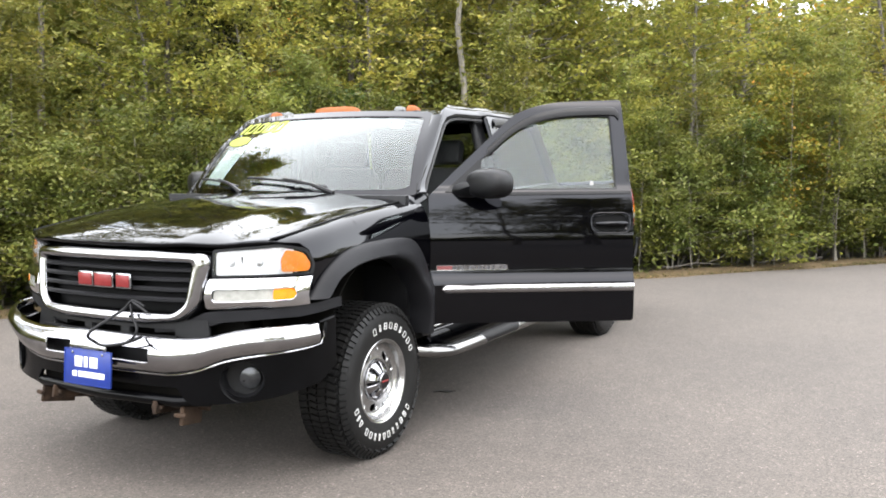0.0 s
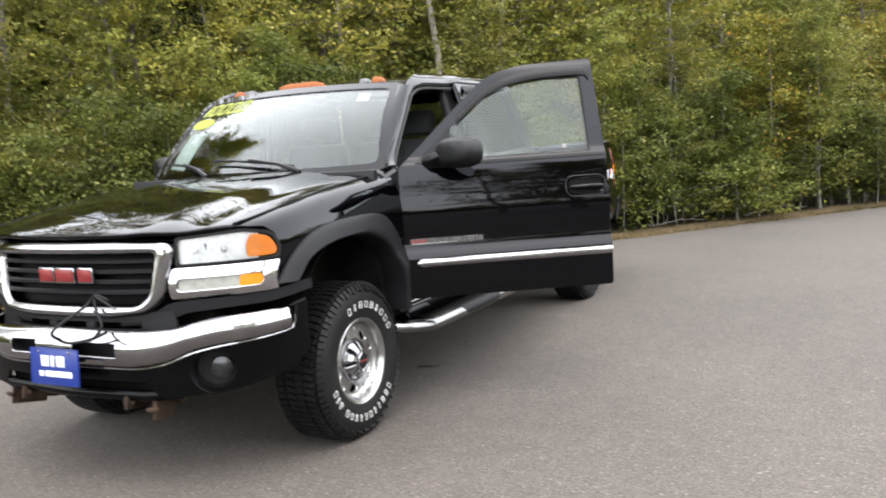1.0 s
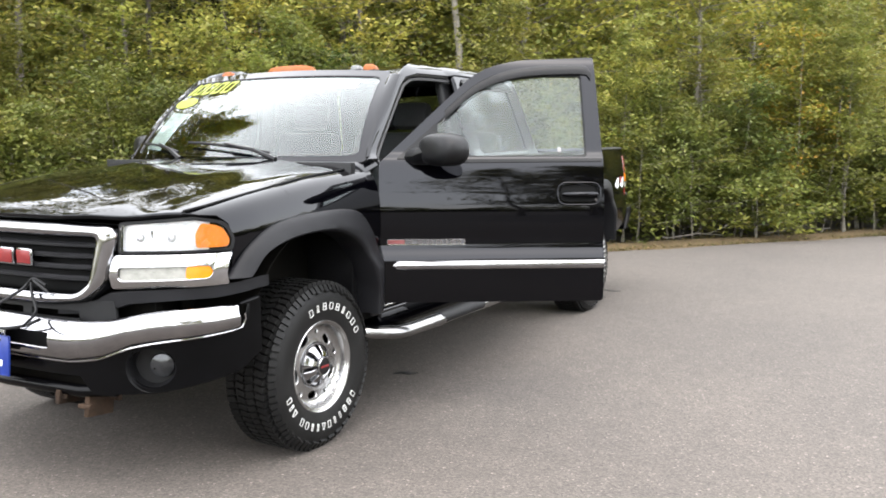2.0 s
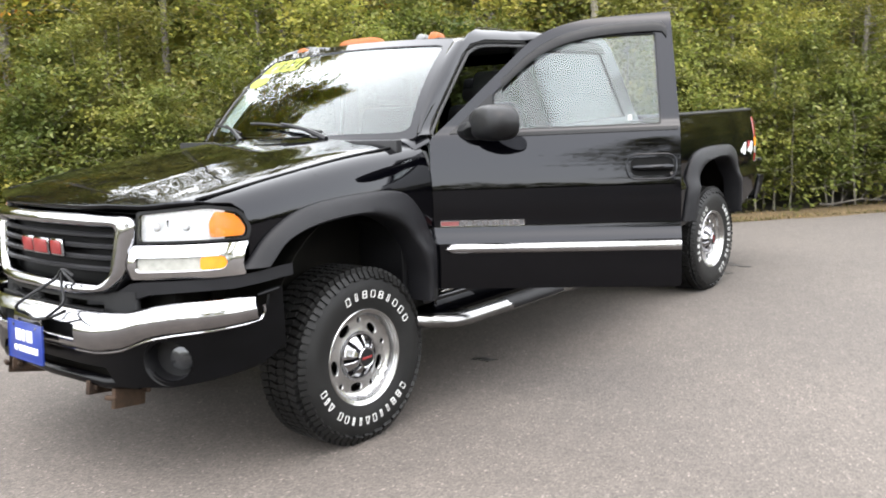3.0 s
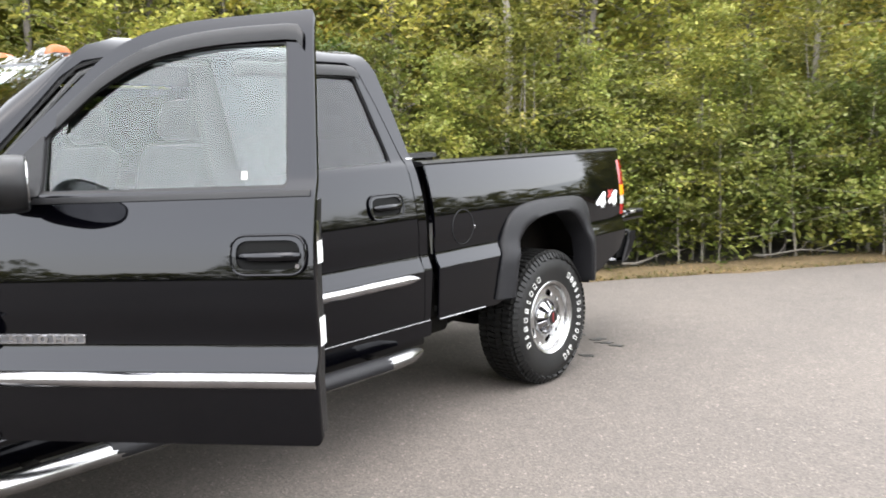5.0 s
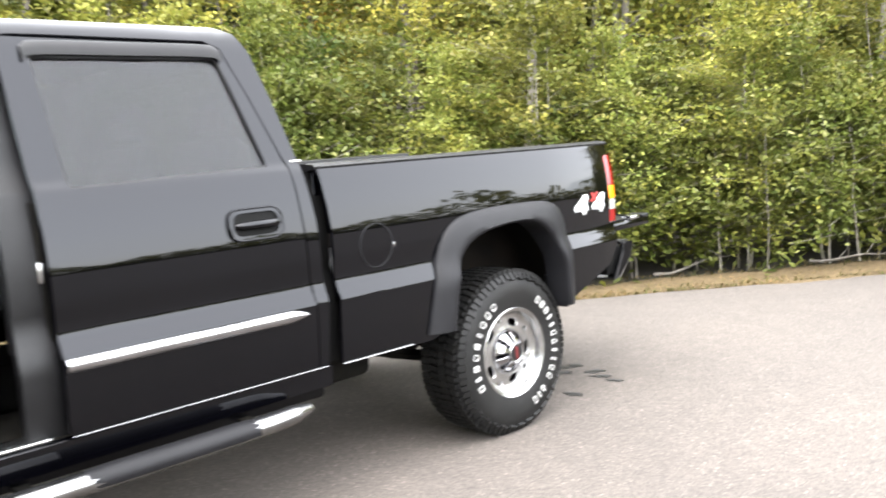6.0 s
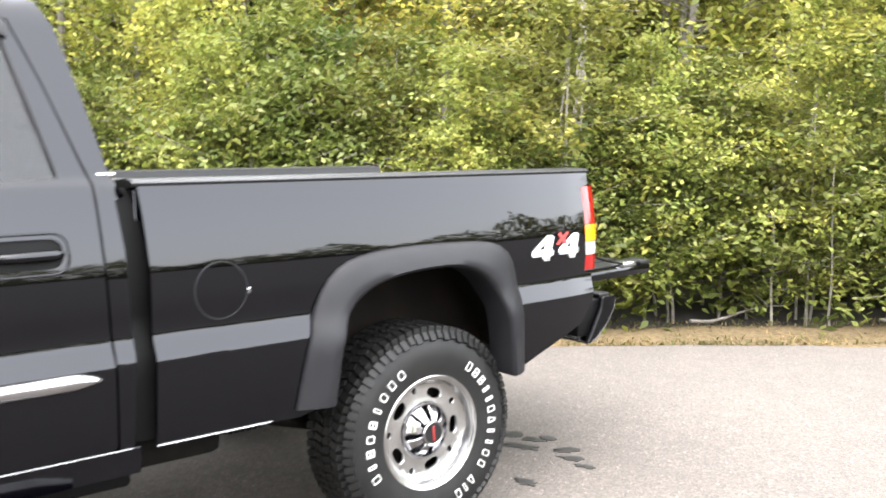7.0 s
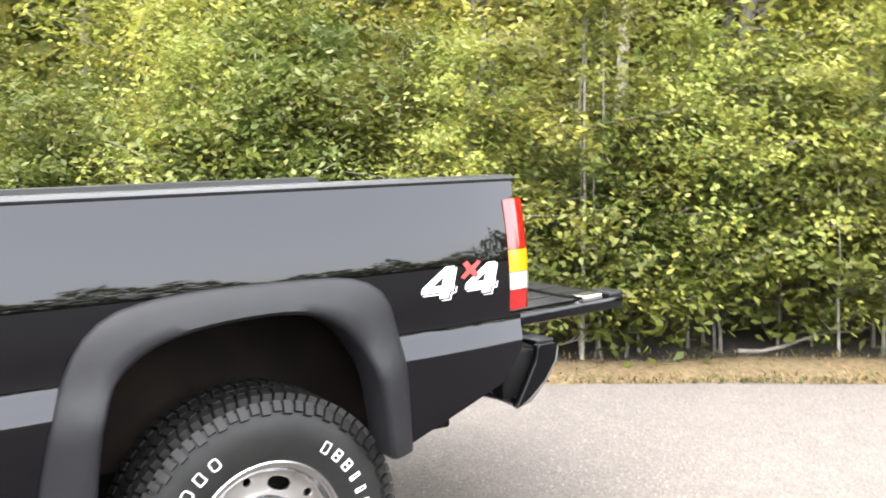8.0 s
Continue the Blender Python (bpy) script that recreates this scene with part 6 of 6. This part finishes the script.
# ---- underneath ----
def underside():
    for s in (1, -1):
        boxed("frame_rail", (s * 0.42 - 0.04, -0.75, 0.44), (s * 0.42 + 0.04, 4.80, 0.60), UNDER, TRUCK, bevel=0.012)
        # Wheel housings.
        for c, name in ((0.0, "front_wheel_house"), (WHEELBASE, "rear_wheel_house")):
            loops = []
            for a in np.linspace(0.22, math.pi - 0.22, 19):
                y, z = c + 0.56 * math.cos(a) * (1.0 if c else 0.98), 0.50 + 0.60 * math.sin(a)
                loops.append([(s * 0.60, y, z), (s * 0.955, y, z), (s * 0.955, y * 1.0, z + 0.006), (s * 0.60, y, z + 0.012)])
            loft(name, loops, UNDER if c == 0 else DIRTY, TRUCK)
            boxed("inner_wall", (s * 0.60 - 0.01, c - 0.56, 0.58), (s * 0.60 + 0.01, c + 0.56, 1.10), UNDER if c == 0 else DIRTY, TRUCK)
        tube("leaf_spring", smooth_line([(s * 0.52, 3.20, 0.52), (s * 0.52, 3.886, 0.36), (s * 0.52, 4.60, 0.54)], 16), 0.032, UNDER, TRUCK, n=6)
        tube("shock_absorber", [(s * 0.60, 3.95, 0.40), (s * 0.56, 3.70, 0.85)], 0.03, UNDER, TRUCK, n=8)
        boxed("mud_lip", (min(s * 0.80, s * 0.95), 4.318, 0.555), (max(s * 0.80, s * 0.95), 4.335, 0.72), BLACK_PLASTIC, TRUCK, bevel=0.004)
    for y in (0.0, WHEELBASE):
        tube("axle", [(-0.70, y, 0.41), (-0.12, y, 0.41), (0.12, y, 0.41), (0.70, y, 0.41)], 0.055, UNDER, TRUCK, n=12)
        bm = bmesh.new()
        bmesh.ops.create_uvsphere(bm, u_segments=16, v_segments=10, radius=0.16, matrix=Matrix.Translation((0.05 if y else 0.22, y, 0.42)))
        part("differential", bm, UNDER, TRUCK)
    boxed("engine_block", (-0.55, -0.72, 0.50), (0.55, 0.28, 1.10), UNDER, TRUCK, bevel=0.03)
    boxed("gearbox", (-0.22, 0.30, 0.40), (0.22, 1.50, 0.56), UNDER, TRUCK, bevel=0.05)
    boxed("fuel_tank", (0.46, 1.80, 0.46), (0.80, 3.10, 0.60), UNDER, TRUCK, bevel=0.04)
    tube("exhaust_pipe", smooth_line([(-0.25, 0.6, 0.45), (-0.28, 2.0, 0.44), (-0.30, 3.2, 0.50), (-0.36, 3.886, 0.62), (-0.62, 4.4, 0.52), (-0.80, 4.62, 0.50)], 20), 0.035, UNDER, TRUCK, n=10)
    spare = lathe("spare_wheel", [(-0.12, 0.20), (-0.12, 0.38), (-0.06, 0.40), (0.06, 0.40), (0.12, 0.38), (0.12, 0.20)], RUBBER, TRUCK, n=32, closed=True)
    spare.matrix_basis = Matrix.Translation((0, 4.45, 0.66)) @ Matrix.Rotation(radians(90), 4, "Y")
    boxed("rust_patch", (0.88, 2.705, 0.530), (0.948, 2.765, 0.585), RUST, TRUCK, "rusted cab corner", 0.01)
    # Added dark sheets and box: shade in the open cab-bed gap made solid.
    for s in (1, -1):
        sheet("gap_shade_sheet", [(2.700, 0.60), (2.84, 0.60), (2.84, 1.385), (2.700, 1.385)], mirrored(lambda y, z: (side(y, z)[0] - 0.065, y, z), s), SHADE_AND_PRINT, TRUCK, thick=0.006, step=0.1, flip=s < 0)
    boxed("gap_shade_box", (-0.80, 2.735, 0.55), (0.80, 2.785, 1.38), UNDER, TRUCK, bevel=0.01)


DIRTY = grain("dirty_wheel_house", (0.0008, 0.0007, 0.0006), (0.0062, 0.0042, 0.0028), rough=0.9, spec=0.1, scale=5.0, bump=0.5, bump_scale=60.0)
underside()


# ---- cabin ----
def seat(x, y):
    s = empty("seat")
    s.parent = TRUCK
    boxed("cushion", (x - 0.26, y, 0.82), (x + 0.26, y + 0.52, 0.98), CLOTH, s, "grey cloth cushion", 0.06)
    t = Matrix.Translation((x, y + 0.50, 0.94)) @ Matrix.Rotation(radians(-14), 4, "X")
    boxed("backrest", (-0.25, -0.06, 0.0), (0.25, 0.08, 0.62), CLOTH, s, "grey cloth backrest", 0.06, t)
    boxed("headrest", (-0.13, -0.05, 0.64), (0.13, 0.05, 0.82), CLOTH, s, "grey cloth headrest", 0.04, t)
    boxed("seat_base", (x - 0.22, y + 0.05, 0.60), (x + 0.22, y + 0.45, 0.83), BLACK_PLASTIC, s, "", 0.02)


def cabin():
    for x in (0.42, -0.42):
        seat(x, 1.06)
        seat(x * 0.95, 1.98)
    bm = bmesh.new()
    box(bm, (-0.80, 0.40, 0.98), (0.80, 0.72, 1.33), 0.07)
    part("dashboard", bm, TRIM, TRUCK, "grey moulded dashboard")
    boxed("instrument_hood", (0.20, 0.60, 1.28), (0.62, 0.76, 1.38), TRIM, TRUCK, bevel=0.04)
    ring = Matrix.Translation((0.42, 0.90, 1.22)) @ Matrix.Rotation(radians(62), 4, "X")
    pts = [ring @ Vector((0.185 * math.cos(a), 0.185 * math.sin(a), 0)) for a in np.linspace(0, 2 * math.pi, 33)]
    tube("steering_wheel", pts, 0.015, BLACK_PLASTIC, TRUCK, "black steering wheel", n=8)
    for a in (0.2, math.pi - 0.2, -math.pi / 2):
        tube("wheel_spoke", [ring @ Vector((0, 0, -0.03)), ring @ Vector((0.18 * math.cos(a), 0.18 * math.sin(a), 0))], 0.018, BLACK_PLASTIC, TRUCK, n=6)
    tube("steering_column", [ring @ Vector((0, 0, 0.0)), (0.42, 0.62, 1.08)], 0.04, TRIM, TRUCK, n=8)
    boxed("interior_mirror", (-0.12, 0.94, 1.76), (0.12, 0.97, 1.82), BLACK_PLASTIC, TRUCK, bevel=0.015)
    sheet("headliner", [(-0.66, 1.08), (0.66, 1.08), (0.66, 2.46), (-0.66, 2.46)], lambda x, y: (x, y, roof(x, y)[2] - 0.05), CLOTH, TRUCK, thick=0.012, step=0.15)
    for s in (1, -1):
        boxed("sun_visor", (s * 0.36 - 0.24, 1.06, 1.835), (s * 0.36 + 0.24, 1.20, 1.855), CLOTH, TRUCK, bevel=0.008)
    boxed("door_jamb", (0.80, 1.70, 0.62), (0.905, 1.74, 1.36), UNDER, TRUCK, bevel=0.01)
    boxed("jamb_label", (0.906, 1.725, 0.86), (0.909, 1.745, 0.95), WHITE, TRUCK, "white jamb label", 0)
    boxed("striker", (0.885, 1.690, 1.10), (0.915, 1.712, 1.17), ALLOY, TRUCK, "bright steel striker", 0.006)
    boxed("sill_plate", (0.84, 0.56, 0.600), (0.945, 1.66, 0.612), ALLOY, TRUCK, "scuffed sill plate", 0.004)


cabin()


# ---- on the windscreen ----
def on_screen(x, v, out):
    return tuple(Vector(screen(x, v)) + Vector((0, -0.77, 0.63)) * out)


def screen_marks():
    x = -0.79
    for k, w in enumerate((0.028, 0.075, 0.075, 0.078, 0.075)):
        o = rounded([(x, 0.775), (x + w, 0.785), (x + w + 0.012, 0.965), (x + 0.012, 0.955)], 0.02)
        cu, cv = x + w / 2 + 0.006, 0.872
        holes = [] if w < 0.06 else [[(cu + (a - cu) * 0.55, cv + (b - cv) * 0.68) for a, b in o]]
        sheet("price_mark", o, lambda a, b: on_screen(a, b, 0.003), YELLOW, TRUCK, holes=holes, thick=0.001, step=0.1, label="yellow windscreen paint mark")
        x += w + 0.022
    sheet("price_oval", ellipse(-0.70, 0.66, 0.11, 0.075), lambda a, b: on_screen(a, b, 0.003), YELLOW, TRUCK, thick=0.001, step=0.1, label="yellow oval windscreen sticker")
    sheet("paper_sheet", [(-0.775, 0.10), (-0.60, 0.08), (-0.57, 0.52), (-0.765, 0.54)], lambda a, b: on_screen(a, b, -0.012), WHITE, TRUCK, thick=0.001, step=0.1, label="white paper sheet")
    sheet("inspection_sticker", rounded([(0.60, 0.80), (0.68, 0.80), (0.68, 0.90), (0.60, 0.90)], 0.008), lambda a, b: on_screen(a, b, 0.002), WHITE, TRUCK, thick=0.001, step=0.1, label="small white windscreen sticker")


screen_marks()


# ---- marks on the asphalt ----
def stain(x, y, a, b, turn, seed, words):
    r = random.Random(seed)
    pts = []
    for i in range(28):
        t = 2 * math.pi * i / 28
        k = 1 + 0.75 * noise.noise(Vector((math.cos(t) * 1.9, math.sin(t) * 1.9, seed * 3.7))) + r.uniform(-0.12, 0.12)
        p = Vector((a * k * math.cos(t), b * k * math.sin(t)))
        pts.append((x + p.x * math.cos(turn) - p.y * math.sin(turn), y + p.x * math.sin(turn) + p.y * math.cos(turn), 0.004))
    bm = bmesh.new()
    bm.faces.new([bm.verts.new(p) for p in pts])
    low = [bm.verts.new((p[0], p[1], 0.0015)) for p in pts]
    bm.verts.ensure_lookup_table()
    for i in range(28):
        bm.faces.new((bm.verts[i], low[i], low[(i + 1) % 28], bm.verts[(i + 1) % 28]))
    tagged(part("oil_stain", bm, STAIN, smooth=False), words, "stain", "stains on the asphalt")


for k, (x, y, a, b, turn) in enumerate(((0.583, 1.336, 0.075, 0.035, 0.3), (0.43, 4.85, 0.085, 0.04, 0.5), (0.39, 4.97, 0.06, 0.03, 0.3), (0.26, 4.94, 0.06, 0.035, 0.9), (0.42, 5.04, 0.05, 0.025, 0.4), (0.61, 4.98, 0.06, 0.04, 1.0), (0.72, 4.92, 0.06, 0.03, 0.6), (0.83, 4.89, 0.045, 0.028, 0.5), (0.79, 4.53, 0.05, 0.03, 0.2), (-2.95, -0.95, 0.12, 0.03, 0.1))):
    stain(x, y, a, b, turn, k + 1, "dark oil stain on the asphalt")
